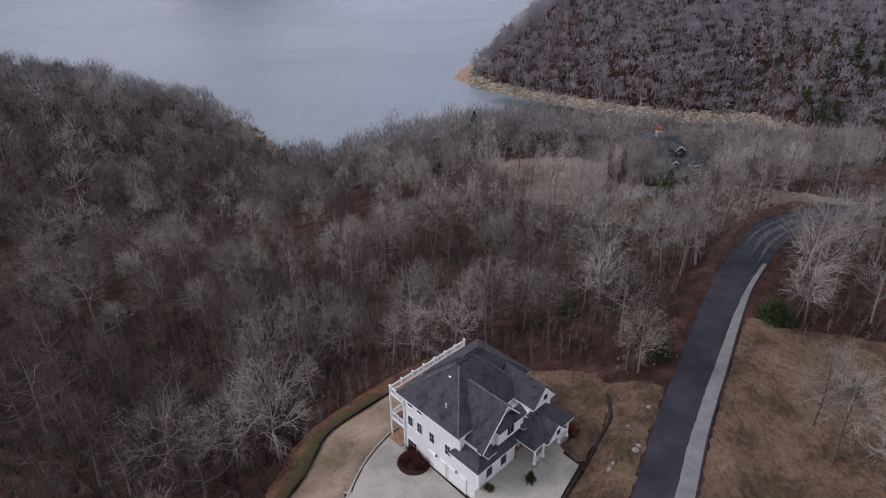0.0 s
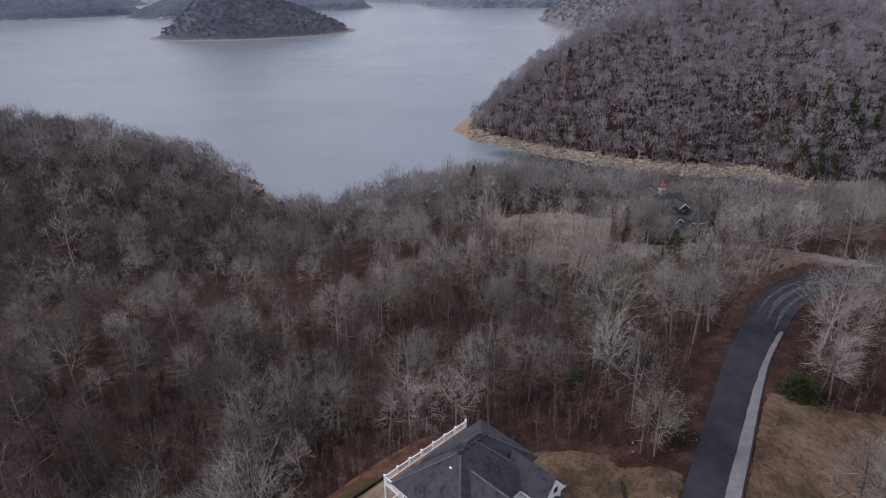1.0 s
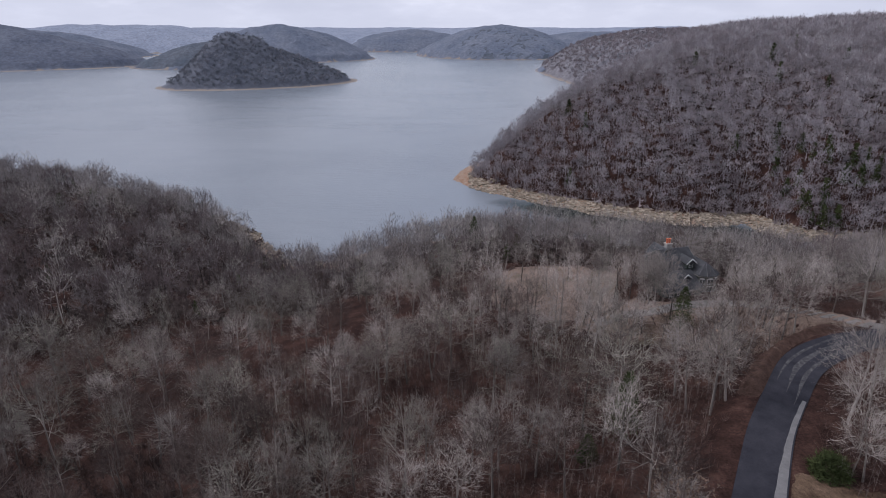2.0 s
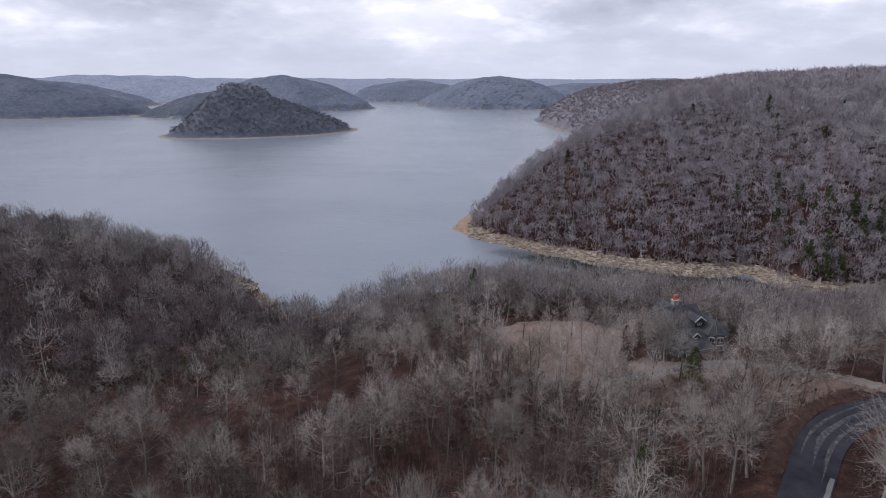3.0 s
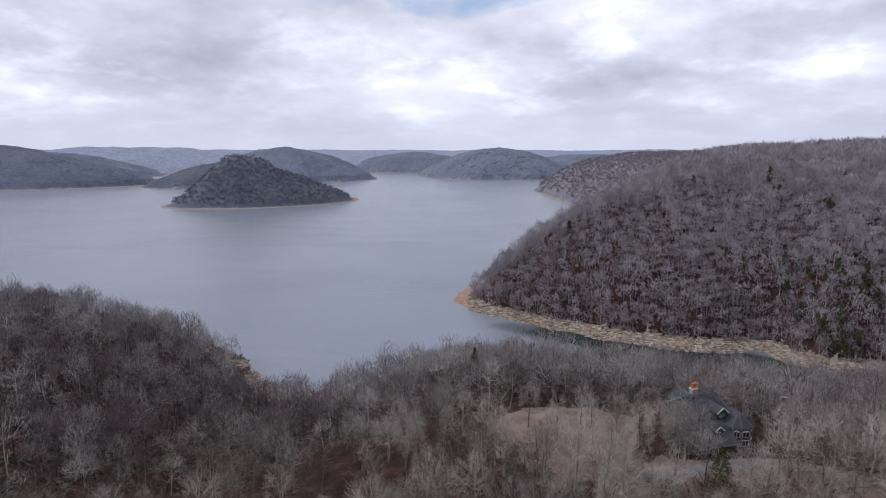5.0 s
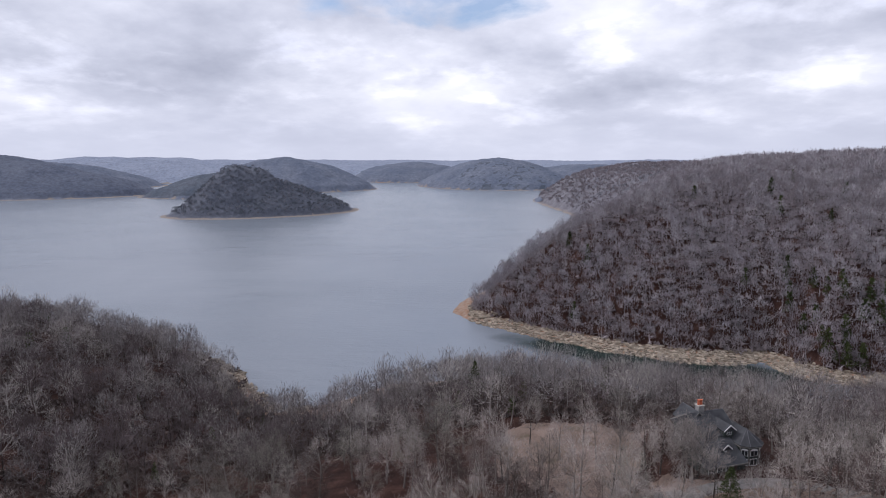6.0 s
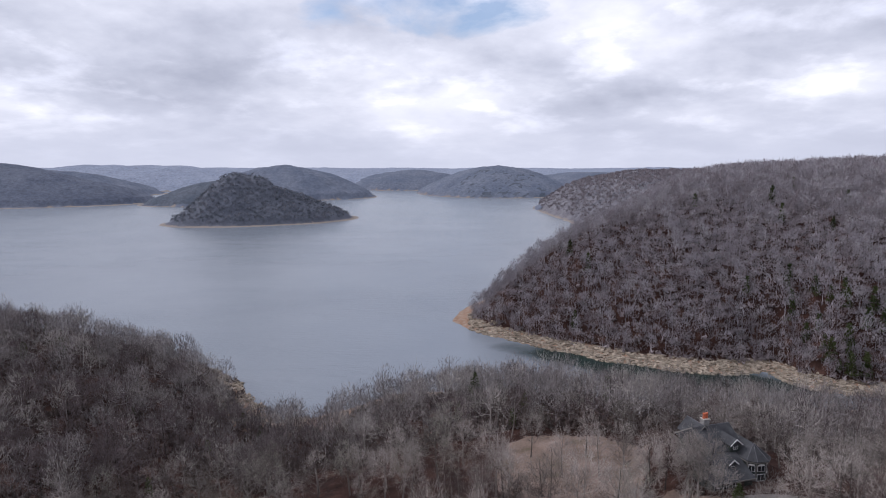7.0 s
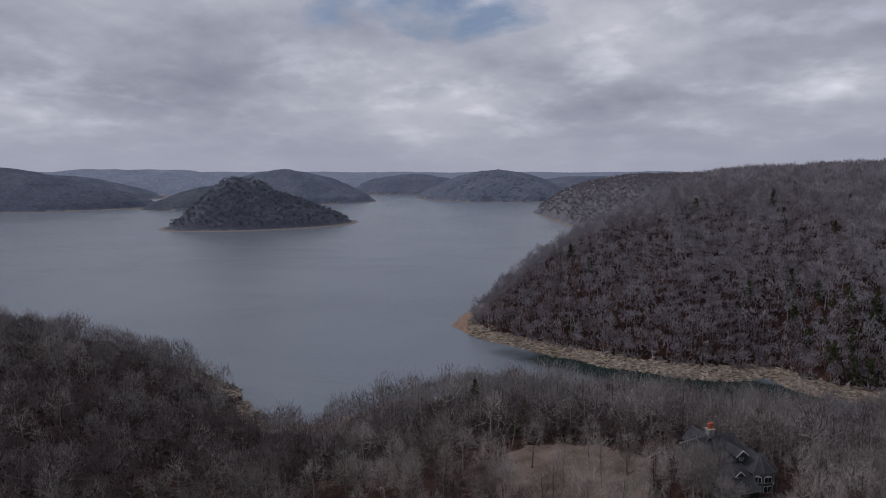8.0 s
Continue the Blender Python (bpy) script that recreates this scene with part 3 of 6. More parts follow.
russet.color(russet.mix(1.0, c, russet.ramp(russet.noise(3.2, 8, 0.8), (0.3, 0.45), (0.7, 1.3)), "MULTIPLY")).bump(russet.noise(5, 6, 0.8), 1.0, 0.2)
sheet_over("leafy_slope", [(-21.5, 40), (-21, 50), (-19.5, 58), (-16.5, 64.5), (-10, 71.5), (-2, 77.5), (6, 77), (5, 73), (-1.5, 71.8), (-7.5, 66.8), (-11.5, 63.2), (-14.4, 60.2), (-16.2, 57.5), (-17.3, 52.2), (-19, 47.6), (-19.3, 40)], 0.14, russet.m, "slope of russet fallen leaves below the lawn", "leaf litter", 0.5, 0.8, 15)
sheet_over("grass_strip", [(-20.9, 40), (-20.6, 48), (-19.0, 54), (-17.6, 59), (-15.2, 62.2), (-12.6, 64.6), (-7.8, 67.6), (-7.4, 66.6), (-11.3, 63), (-14.2, 60.1), (-16, 57.6), (-17.1, 52.2), (-18.8, 47.6), (-19.1, 40)], 0.22, moss.m, "strip of mossy green grass outside the lawn edging", "grass", 0.45, 0.35, 17)

# the leaf-covered bank outside the bend
bank_line = smooth_path([(47.4, 92.0, 60), (51.9, 98.1, 60), (57.8, 105.4, 60), (66.3, 112.0, 60.1), (76, 115.0, 60.4)], 0.8)


def bank_mesh(line, width, tall, seed):
    d = np.gradient(line[:, :2], axis=0)
    d /= np.linalg.norm(d, axis=1)[:, None]
    n = np.stack([d[:, 1], -d[:, 0]], 1)
    rows = 9
    off = np.linspace(-0.5, 0.5, rows) * width
    x, y = line[:, 0, None] + n[:, 0, None] * off, line[:, 1, None] + n[:, 1, None] * off
    x, y = x.ravel(), y.ravel()
    ends = np.clip(np.minimum(np.arange(len(line)), np.arange(len(line))[::-1]) / 6, 0, 1)
    hump = (ends[:, None] * (np.cos(off / width * math.tau) * 0.5 + 0.5) * tall).ravel()
    z = land(x, y) - 0.1 + hump * (1 + 0.35 * swell(x, y, 2.5, seed))
    i = (np.arange(len(line) - 1)[:, None] * rows + np.arange(rows - 1)).ravel()
    return raw_mesh("bank", np.stack([x, y, z], 1), np.stack([i, i + 1, i + rows + 1, i + rows], 1)[:, ::-1], True)


bank_soil = Mat("leafy_bank", 0.95)
c = bank_soil.ramp(bank_soil.noise(0.8, 7, 0.7), (0.3, (0.045, 0.026, 0.021)), (0.7, (0.12, 0.075, 0.06)))
bank_soil.color(bank_soil.mix(1.0, c, bank_soil.ramp(bank_soil.noise(5, 6, 0.8), (0.3, 0.5), (0.7, 1.3)), "MULTIPLY")).bump(bank_soil.noise(4, 6, 0.8), 1.0, 0.25)
bank = tagged(new("bank", bank_mesh(bank_line, 4.2, 1.3, 31)), "low reddish-brown leafy bank outside the road's bend", "bank", kind="structure")
bank.data.materials.append(bank_soil.m)

# ---- woods ----
def bark(name, lo, hi, vary=0.35, per_tree=True):
    m = Mat(name, 0.92)
    c = m.ramp(m.noise(0.11, 3, 0.6), (0.32, lo), (0.68, hi))
    c = m.mix(1.0, c, m.ramp(m.island(), (0.0, 1 - vary), (1.0, 1 + vary * 0.6)), "MULTIPLY")
    if per_tree:
        c = m.mix(1.0, c, m.ramp(m.random(), (0.0, 0.6), (1.0, 1.25)), "MULTIPLY")
    m.color(m.mix(1.0, c, m.ramp(m.noise(6, 4, 0.7), (0.3, 0.7), (0.7, 1.15)), "MULTIPLY"))
    return m.m


trunk_bark = bark("trunk_bark", (0.05, 0.042, 0.038), (0.115, 0.10, 0.092))
limb_bark = bark("limb_bark", (0.11, 0.096, 0.087), (0.24, 0.213, 0.195), 0.2)
pale_bark = bark("pale_bark", (0.18, 0.157, 0.144), (0.32, 0.283, 0.26))
twig_bark = bark("twig_bark", (0.21, 0.184, 0.17), (0.44, 0.394, 0.366), 0.22)
twig_brown = bark("twig_brown", (0.06, 0.045, 0.041), (0.145, 0.112, 0.103), 0.25)
twig_olive = bark("twig_olive", (0.17, 0.157, 0.136), (0.34, 0.315, 0.275), 0.22)
woods_grey = bark("woods_grey", (0.168, 0.151, 0.148), (0.34, 0.309, 0.303), 0.22, False)
woods_brown = bark("woods_brown", (0.088, 0.070, 0.071), (0.19, 0.155, 0.156), 0.25, False)
woods_pale = bark("woods_pale", (0.27, 0.247, 0.228), (0.46, 0.42, 0.39), 0.18, False)
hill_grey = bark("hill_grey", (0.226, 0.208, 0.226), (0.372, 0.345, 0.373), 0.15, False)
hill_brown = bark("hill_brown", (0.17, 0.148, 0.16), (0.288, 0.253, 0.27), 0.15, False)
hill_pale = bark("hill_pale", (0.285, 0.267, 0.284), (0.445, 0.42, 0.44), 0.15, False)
brush_bark = bark("brush_bark", (0.045, 0.027, 0.024), (0.125, 0.082, 0.071), 0.35, False)
needle = bark("needle_green", (0.03, 0.044, 0.018), (0.085, 0.10, 0.04), 0.5, False)
dry_leaf = bark("dry_leaf", (0.22, 0.15, 0.11), (0.38, 0.28, 0.22), 0.3)


class Soup:
    """Triangles heaped up as arrays."""

    def __init__(self):
        self.co, self.tri = [], []

    def blade(self, p, q, width, rnd, face=None):
        """One thin tapering twig, or a spray of them lying towards face."""
        d = q - p
        side = d.cross(face or Vector((rnd.gauss(0, 1), rnd.gauss(0, 1), rnd.gauss(0, 1)))).normalized() * (width / 2)
        n = len(self.co)
        self.co += [p - side, p + side, q]
        self.tri.append((n, n + 1, n + 2))

    def tube(self, path, radii, sides):
        n = len(self.co)
        for i, (p, r) in enumerate(zip(path, radii)):
            d = (path[min(i + 1, len(path) - 1)] - path[max(i - 1, 0)]).normalized()
            a = d.orthogonal().normalized()
            b = d.cross(a)
            for k in range(sides):
                t = math.tau * k / sides
                self.co.append(p + (a * math.cos(t) + b * math.sin(t)) * r)
        for i in range(len(path) - 1):
            for k in range(sides):
                s, e = n + i * sides, (k + 1) % sides
                self.tri += [(s + k, s + e, s + sides + k), (s + e, s + sides + e, s + sides + k)]

    def arrays(self):
        return np.array([tuple(v) for v in self.co]).reshape(-1, 3), np.array(self.tri, int).reshape(-1, 3)


def unit(rnd, up=0.0):
    v = Vector((rnd.gauss(0, 1), rnd.gauss(0, 1), rnd.gauss(0, 1) + up))
    return v.normalized()


def bare_tree(seed, h, limbs, subs, twigs, fine, width, sides=5, spread_by=1.0, leafy=0, lean=0.05, dome=0, reach=1.2, dw=0.06, deep=0.27, seat=0.80, upright=False):
    """A bare broadleaf: returns wood (trunk and limbs) and crown (branches and twigs)."""
    rnd = random.Random(seed)
    wood, crown, leaves = Soup(), Soup(), Soup()
    top = Vector((rnd.gauss(0, lean) * h, rnd.gauss(0, lean) * h, h * 0.86))
    bend = Vector((rnd.gauss(0, 0.02) * h, rnd.gauss(0, 0.02) * h, 0))
    base_r = 0.011 * h + 0.03

    def on_trunk(f):
        return top * f + bend * math.sin(f * math.pi) + Vector((0, 0, -0.6 * (1 - f)))

    n = 6 if sides > 3 else 3
    wood.tube([on_trunk(i / n) for i in range(n + 1)], [base_r * (1 - 0.9 * i / n) for i in range(n + 1)], sides)
    # limbs fan out from the trunk to a rough dome
    mid = on_trunk(seat - 0.26)
    size = Vector((0.34 * h * spread_by, 0.34 * h * spread_by, 0.99 * h - mid.z))
    wave = rnd.uniform(0, 6)

    def dome_at(v, r=1.0):
        k = r * (0.86 + 0.16 * math.sin(2.6 * math.atan2(v.y, v.x) + wave) + 0.10 * math.sin(7 * v.z + 2 * wave))
        return mid + Vector((v.x * size.x, v.y * size.y, v.z * size.z)) * k

    for i in range(limbs):
        e = (i + 0.5 * rnd.random()) / limbs
        az = i * 2.4 + rnd.uniform(-0.5, 0.5)
        up = -0.12 + 1.05 * e
        flat = math.sqrt(max(0.03, 1 - up * up))
        d = Vector((math.cos(az) * flat, math.sin(az) * flat, up))
        p0 = on_trunk(min(0.97, seat - 0.44 + 0.42 * e + rnd.uniform(-0.06, 0.06)))
        end = dome_at(d, rnd.uniform(0.72, 0.98))
        length = (end - p0).length
        path = [p0.lerp(end, k / 3) + Vector((0, 0, (-0.10 if k == 1 else -0.05) * length * (1 - e) if k in (1, 2) else 0)) + unit(rnd) * 0.05 * length * (k in (1, 2)) for k in range(4)]
        r = base_r * (0.40 - 0.24 * e)
        if sides > 3:
            wood.tube(path, [r * (1 - 0.27 * k) for k in range(4)], 3)
        else:
            crown.blade(path[0], path[2], r * 2.6, rnd)
            crown.blade(path[2], path[3], r * 2.0, rnd)
        for j in range(subs):
            s = 0.22 + 0.7 * (j + rnd.random()) / subs
            k = min(int(s * 3), 2)
            q0 = path[k].lerp(path[k + 1], s * 3 - k)
            v = (d + unit(rnd, 0.15) * 0.5).normalized()
            q1 = q0.lerp(dome_at(v, rnd.uniform(0.8, 1.02)), rnd.uniform(0.75, 1.0))
            ll = (q1 - q0).length
            crown.blade(q0, q1, width * 2.0, rnd)
            for _ in range(twigs):
                a0 = q0.lerp(q1, rnd.uniform(0.3, 0.95))
                a1 = a0 + ((a0 - mid).normalized() + unit(rnd, 0.2) * 0.75).normalized() * min(0.8 * ll, 0.17 * h) * rnd.uniform(0.5, 1.0)
                crown.blade(a0, a1, width, rnd)
                for _ in range(fine):
                    b0 = a0.lerp(a1, rnd.uniform(0.2, 0.9))
                    crown.blade(b0, b0 + ((a1 - a0).normalized() + unit(rnd, 0.2) * 0.8).normalized() * rnd.uniform(0.6, 1.4), width * 0.75, rnd)
                if leafy and rnd.random() < leafy:
                    leaves.blade(a1, a1 + unit(rnd, -0.5) * 0.32, 0.26, rnd)
    # the outer haze of twigs
    for _ in range(dome):
        v = unit(rnd, 0.5)
        if v.z < -0.3:
            v.z = -v.z
        p = dome_at(v, 0.45 + 0.5 * rnd.random() ** 0.5)
        d = (v * deep * 3 + unit(rnd, 0.15) * 0.8 + Vector((0, 0, 1.1 * upright))).normalized()
        q = p + d * reach * rnd.uniform(0.6, 1.3)
        crown.blade(p, q, dw * rnd.uniform(0.6, 1.2), rnd, None if upright else v + unit(rnd) * 0.35)
        if leafy and rnd.random() < leafy:
            leaves.blade(q, q + unit(rnd, -0.3) * 0.36, 0.3, rnd)
    return wood.arrays(), crown.arrays(), leaves.arrays()


def conifer(seed, h, width, rows, arms, blade):
    """A cedar or pine: tiers of drooping sprays about a straight trunk."""
    rnd = random.Random(seed)
    wood, crown = Soup(), Soup()
    wood.tube([Vector((0, 0, -0.5)), Vector((0, 0, h * 0.5)), Vector((0, 0, h))], [0.014 * h, 0.009 * h, 0.02], 5)
    for i in range(rows):
        f = (i + rnd.random()) / rows
        z = h * (0.06 + 0.93 * f)
        reach = width * (1 - f) ** 0.75 * rnd.uniform(0.8, 1.15) + 0.15
        for j in range(arms):
            az = rnd.uniform(0, math.tau)
            d = Vector((math.cos(az), math.sin(az), rnd.uniform(-0.15, 0.35)))
            p, q = Vector((0, 0, z)), Vector((0, 0, z)) + d * reach
            for _ in range(6):
                a = p.lerp(q, rnd.uniform(0.35, 1.0))
                crown.blade(a, a + (d * 0.5 + unit(rnd, 0.25)).normalized() * blade * rnd.uniform(0.6, 1.2), blade * 0.38, rnd)
    return wood.arrays(), crown.arrays()


def bush_arrays(seed, r, h, stems, twigs, width, up=0.6):
    rnd = random.Random(seed)
    s = Soup()
    for _ in range(stems):
        d = unit(rnd, up)
        d.z = abs(d.z)
        q = Vector((d.x * r, d.y * r, d.z * h)) * rnd.uniform(0.55, 1.0)
        s.blade(Vector((0, 0, -0.1)), q, width * 1.6, rnd)
        for _ in range(twigs):
            a = q * rnd.uniform(0.35, 1.0)
            s.blade(a, a + unit(rnd, 0.5) * 0.4 * (r + h) / 2 * rnd.uniform(0.4, 1.0), width, rnd)
    return s.arrays()


def strewn(name, kinds, spots, material, label, category, size=(0.8, 1.25)):
    """ONE mesh of many copies of a few shapes, turned and scaled at random."""
    rnd = np.random.RandomState(len(spots))
    cos, tris, at = [], [], 0
    for i, (x, y, z) in enumerate(spots):
        co, tri = kinds[rnd.randint(len(kinds))]
        a, s = rnd.uniform(0, math.tau), rnd.uniform(*size)
        c, q = math.cos(a) * s, math.sin(a) * s
        m = np.empty_like(co)
        m[:, 0], m[:, 1], m[:, 2] = co[:, 0] * c - co[:, 1] * q + x, co[:, 0] * q + co[:, 1] * c + y, co[:, 2] * s * rnd.uniform(0.9, 1.1) + z
        cos.append(m)
        tris.append(tri + at)
        at += len(co)
    ob = tagged(new(name, raw_mesh(name, np.concatenate(cos), np.concatenate(tris))), label, category, kind="stuff")
    ob.data.materials.append(material)
    return ob


def scatter(x0, x1, y0, y1, step, seed):
    """Spots on a jittered lattice."""
    rnd = np.random.RandomState(seed)
    gx, gy = np.meshgrid(np.arange(x0, x1, step), np.arange(y0, y1, step))
    x = gx.ravel() + (np.arange(len(gx)) % 2 * step / 2)[:, None].repeat(gx.shape[1], 1).ravel() + rnd.uniform(-0.42, 0.42, gx.size) * step
    y = gy.ravel() + rnd.uniform(-0.42, 0.42, gx.size) * step
    return x, y


def outside(x, y, ring, margin):
    return shore_distance(x, y, ring) < -margin


def wooded(x, y):
    """Where woods may stand on the near land."""
    ok = np.ones(x.shape, bool)
    for ring, m in ((SIDE_LAWN, 1.5), (BACK_LAWN, 1.5), (YARD, 0.5), (VERGE, -2.0), (CLEARING, 1.5), (DRIVE, 4), (FORECOURT, 5), (FARHOUSE, 1.0)):
        ok &= outside(x, y, ring, m)
    ok &= near_line(x, y, ROAD_LINE)[0] > 6.0
    ok &= near_line(x, y, LANE_LINE)[0] > 3.6
    hx, hy = x - HOUSE_AT[0], y - HOUSE_AT[1]
    c, s = math.cos(radians(HOUSE_TURN)), math.sin(radians(HOUSE_TURN))
    a, b = hx * c + hy * s, hx * s - hy * c
    ok &= ~((np.abs(x - 2) < 26) & (y < 46))
    ok &= ~((a > -6) & (a < 18) & (b > -5) & (b < 24))
    return ok


def in_view(x, y, slack=25.0):
    return (np.abs(x) < 0.80 * y + slack) & (y > 12)


def stand(x, y):
    return np.stack([x, y, land(x, y) - 0.1], 1)


def thinned(x, y, seed):
    """Woods stand in drifts with gaps between."""
    return swell(x, y, 34, seed) + np.random.RandomState(seed).uniform(-0.5, 0.5, x.size) > -0.42


# the nearest trees, each a thing of its own
SHAPES = []
for i in range(10):
    wood, crown, _ = bare_tree(40 + i, 15.5 + 1.1 * (i % 4), 13, 6, 5, 2, 0.042, 5, 0.85 + 0.15 * (i % 3), 0, 0.05, 420, 1.5, 0.034)
    SHAPES.append((raw_mesh("trunk", *wood, True), raw_mesh("crown", *crown)))
    SHAPES[-1][0].materials.append((limb_bark, limb_bark, limb_bark, pale_bark)[i % 4])
    SHAPES[-1][1].materials.append((twig_bark, twig_brown, twig_olive, twig_bark)[i % 4])

x, y = scatter(-150, 92, 20, 215, 7.5, 5)
keep = wooded(x, y) & in_view(x, y, 12)
keep &= ~((x > 38) & (x < 60) & (y > 128) & (y < 150)) & thinned(x, y, 61)
NEAR = stand(x[keep], y[keep])
NEAR = NEAR[np.argsort(np.hypot(NEAR[:, 0], NEAR[:, 1] - 30))][:300]
WORDS = ["tall bare grey hardwood tree on the leafy slope", "bare dark brown hardwood tree with a wide twiggy crown", "bare olive-grey tree with fine twigs in the woods", "bare winter tree with pale bark and fine twigs"]
MASTER = []
for i, (trunk, crown) in enumerate(SHAPES):
    t = thing("bare_tree", pose(0, -60 - 12 * i, 0), WORDS[i % 4], "tree", "bare trees of the near woods")
    mesh_part("trunk", trunk, None, t)
    mesh_part("crown", crown, None, t)
    MASTER.append(t)
rnd = random.Random(8)
for i, (x, y, z) in enumerate(NEAR):
    m = pose(x, y, z, 0, 0, rnd.uniform(0, 360))
    # brown trees fill the ravine, darkening it by colour; pale ones the road slope
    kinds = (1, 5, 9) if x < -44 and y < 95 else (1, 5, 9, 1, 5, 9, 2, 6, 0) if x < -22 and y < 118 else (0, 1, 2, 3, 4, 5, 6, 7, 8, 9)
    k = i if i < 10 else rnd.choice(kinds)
    size = rnd.choice((rnd.uniform(0.5, 0.75), rnd.uniform(0.75, 1.12), rnd.uniform(0.85, 1.15)))
    if i < 10:
        MASTER[k].matrix_world = m
        MASTER[k].scale = [size] * 3
    else:
        copy_thing(MASTER[k], m).scale = [size] * 3

FAR_R = np.hypot(NEAR[:, 0], NEAR[:, 1] - 30).max()

# the rest of the near woods
MID = []
for i in range(8):
    w, c, _ = bare_tree(140 + i, 15 + i % 4, 10, 3, 2, 0, 0.11, 3, 1.05 + 0.1 * (i % 3), 0, 0.05, 240, 1.6, 0.13, 0.2, 0.80, True)
    MID.append((w, c))
x, y = scatter(-330, 260, 16, 430, 6.7, 15)
keep = wooded(x, y) & in_view(x, y)
keep &= (np.hypot(x, y - 30) > FAR_R) & (shore_distance(x, y, NEAR_SHORE) > 4) & thinned(x, y, 62)
WOODS = stand(x[keep], y[keep])
WOODS = WOODS[WOODS[:, 2] > 0.6]
left = np.clip((-20 - WOODS[:, 0]) / 60, 0, 1) * np.clip((300 - WOODS[:, 1]) / 80, 0, 1)
lot = np.random.RandomState(77).uniform(0, 1, len(WOODS)) - 0.12 * swell(WOODS[:, 0], WOODS[:, 1], 60, 78)
brown = lot < 0.22 + 0.5 * left
pale = ~brown & (lot > 0.80 + 0.12 * left)
for name, pick, bole, mat, words in (("brown_woods", brown, trunk_bark, woods_brown, "dark brown"), ("pale_woods", pale, woods_pale, woods_pale, "whitish pale"), ("grey_woods", ~brown & ~pale, trunk_bark, woods_grey, "grey")):
    spots = WOODS[pick]
    strewn(name + "_trunks", [w for w, c in MID], spots, bole, words + " bare trunks of the winter woods", "woods", (0.6, 1.2))
    strewn(name + "_crowns", [c for w, c in MID], spots, mat, words + " twiggy crowns of bare winter woods", "woods", (0.6, 1.2))

# brush under the trees
BRUSH = [bush_arrays(i, 2.0, 3.0, 9, 7, 0.055) for i in range(6)]
x, y = scatter(-105, 95, 20, 140, 2.45, 25)
keep = wooded(x, y) & in_view(x, y)
strewn("undergrowth", BRUSH, stand(x[keep], y[keep]), brush_bark, "reddish-brown leafless brush on the forest floor", "undergrowth", (0.5, 1.3))

# slender saplings crowding the slopes
SAPLINGS = [bush_arrays(80 + i, 1.1, 5.0, 4, 6, 0.045, 2.6) for i in range(6)]
x, y = scatter(-60, 66, 56, 150, 2.25, 27)
keep = wooded(x, y) & in_view(x, y) & (near_line(x, y, ROAD_LINE)[0] > 7.5)
strewn("saplings", SAPLINGS, stand(x[keep], y[keep]), bark("sapling_bark", (0.11, 0.086, 0.078), (0.25, 0.205, 0.187), 0.25, False), "thin greyish saplings between the bare trees", "undergrowth", (0.6, 1.25))

# thicket filling the ravine, its bark coloured near black for the gloom there
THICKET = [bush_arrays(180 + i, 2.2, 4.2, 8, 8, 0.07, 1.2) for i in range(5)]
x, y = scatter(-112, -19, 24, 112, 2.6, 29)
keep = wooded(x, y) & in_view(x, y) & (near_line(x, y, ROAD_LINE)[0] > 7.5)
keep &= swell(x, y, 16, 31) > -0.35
strewn("thicket", THICKET, stand(x[keep], y[keep]), bark("thicket_gloom", (0.021, 0.016, 0.016), (0.056, 0.043, 0.042), 0.3, False), "mauve-brown thicket filling the ravine, darkened in colour for its gloom", "undergrowth", (0.6, 1.3))

# the headland across the cove
HILL, BACK = [], []
for i in range(8):
    w, c, _ = bare_tree(240 + i, 12.5 + i % 4, 5, 0, 0, 0, 0.2, 3, 0.85 + 0.12 * (i % 3), 0, 0.04, 150, 1.5, 0.27, 0.2, 0.78, True)
    HILL.append((w, c))
    w, c, _ = bare_tree(260 + i, 13 + i % 3, 1, 0, 0, 0, 0.25, 3, 1.05, 0, 0.04, 62, 2.3, 0.5, 0.2, 0.78, True)
    BACK.append((w, c))
x, y = scatter(10, 900, 330, 1050, 5.3, 35)
keep = (shore_distance(x, y, HEAD_SHORE) > 11) & in_view(x, y)
x, y = x[keep], y[keep]
keep = land(x * 1.03, y * 1.03) > land(x, y) - 9.0
HEAD = stand(x[keep], y[keep])


def three_tones(name, spots, kinds, trunks, words, seed, size=(0.65, 1.15)):
    """Woods of one slope in three tones of twig, mingled and in drifts."""
    lot = np.random.RandomState(seed).uniform(0, 1, len(spots)) + 0.16 * swell(spots[:, 0], spots[:, 1], 55, seed + 1)
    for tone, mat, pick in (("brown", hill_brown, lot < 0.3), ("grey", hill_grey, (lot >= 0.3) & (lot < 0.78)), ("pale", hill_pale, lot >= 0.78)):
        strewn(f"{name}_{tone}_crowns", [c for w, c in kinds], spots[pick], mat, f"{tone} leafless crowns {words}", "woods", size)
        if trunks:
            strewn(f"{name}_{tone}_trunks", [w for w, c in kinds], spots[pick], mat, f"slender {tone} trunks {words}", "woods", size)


near_side = HEAD[:, 1] + 0.35 * HEAD[:, 0] < 650
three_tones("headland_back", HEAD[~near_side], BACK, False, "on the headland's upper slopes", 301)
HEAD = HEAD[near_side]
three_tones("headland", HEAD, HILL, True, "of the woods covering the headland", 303)

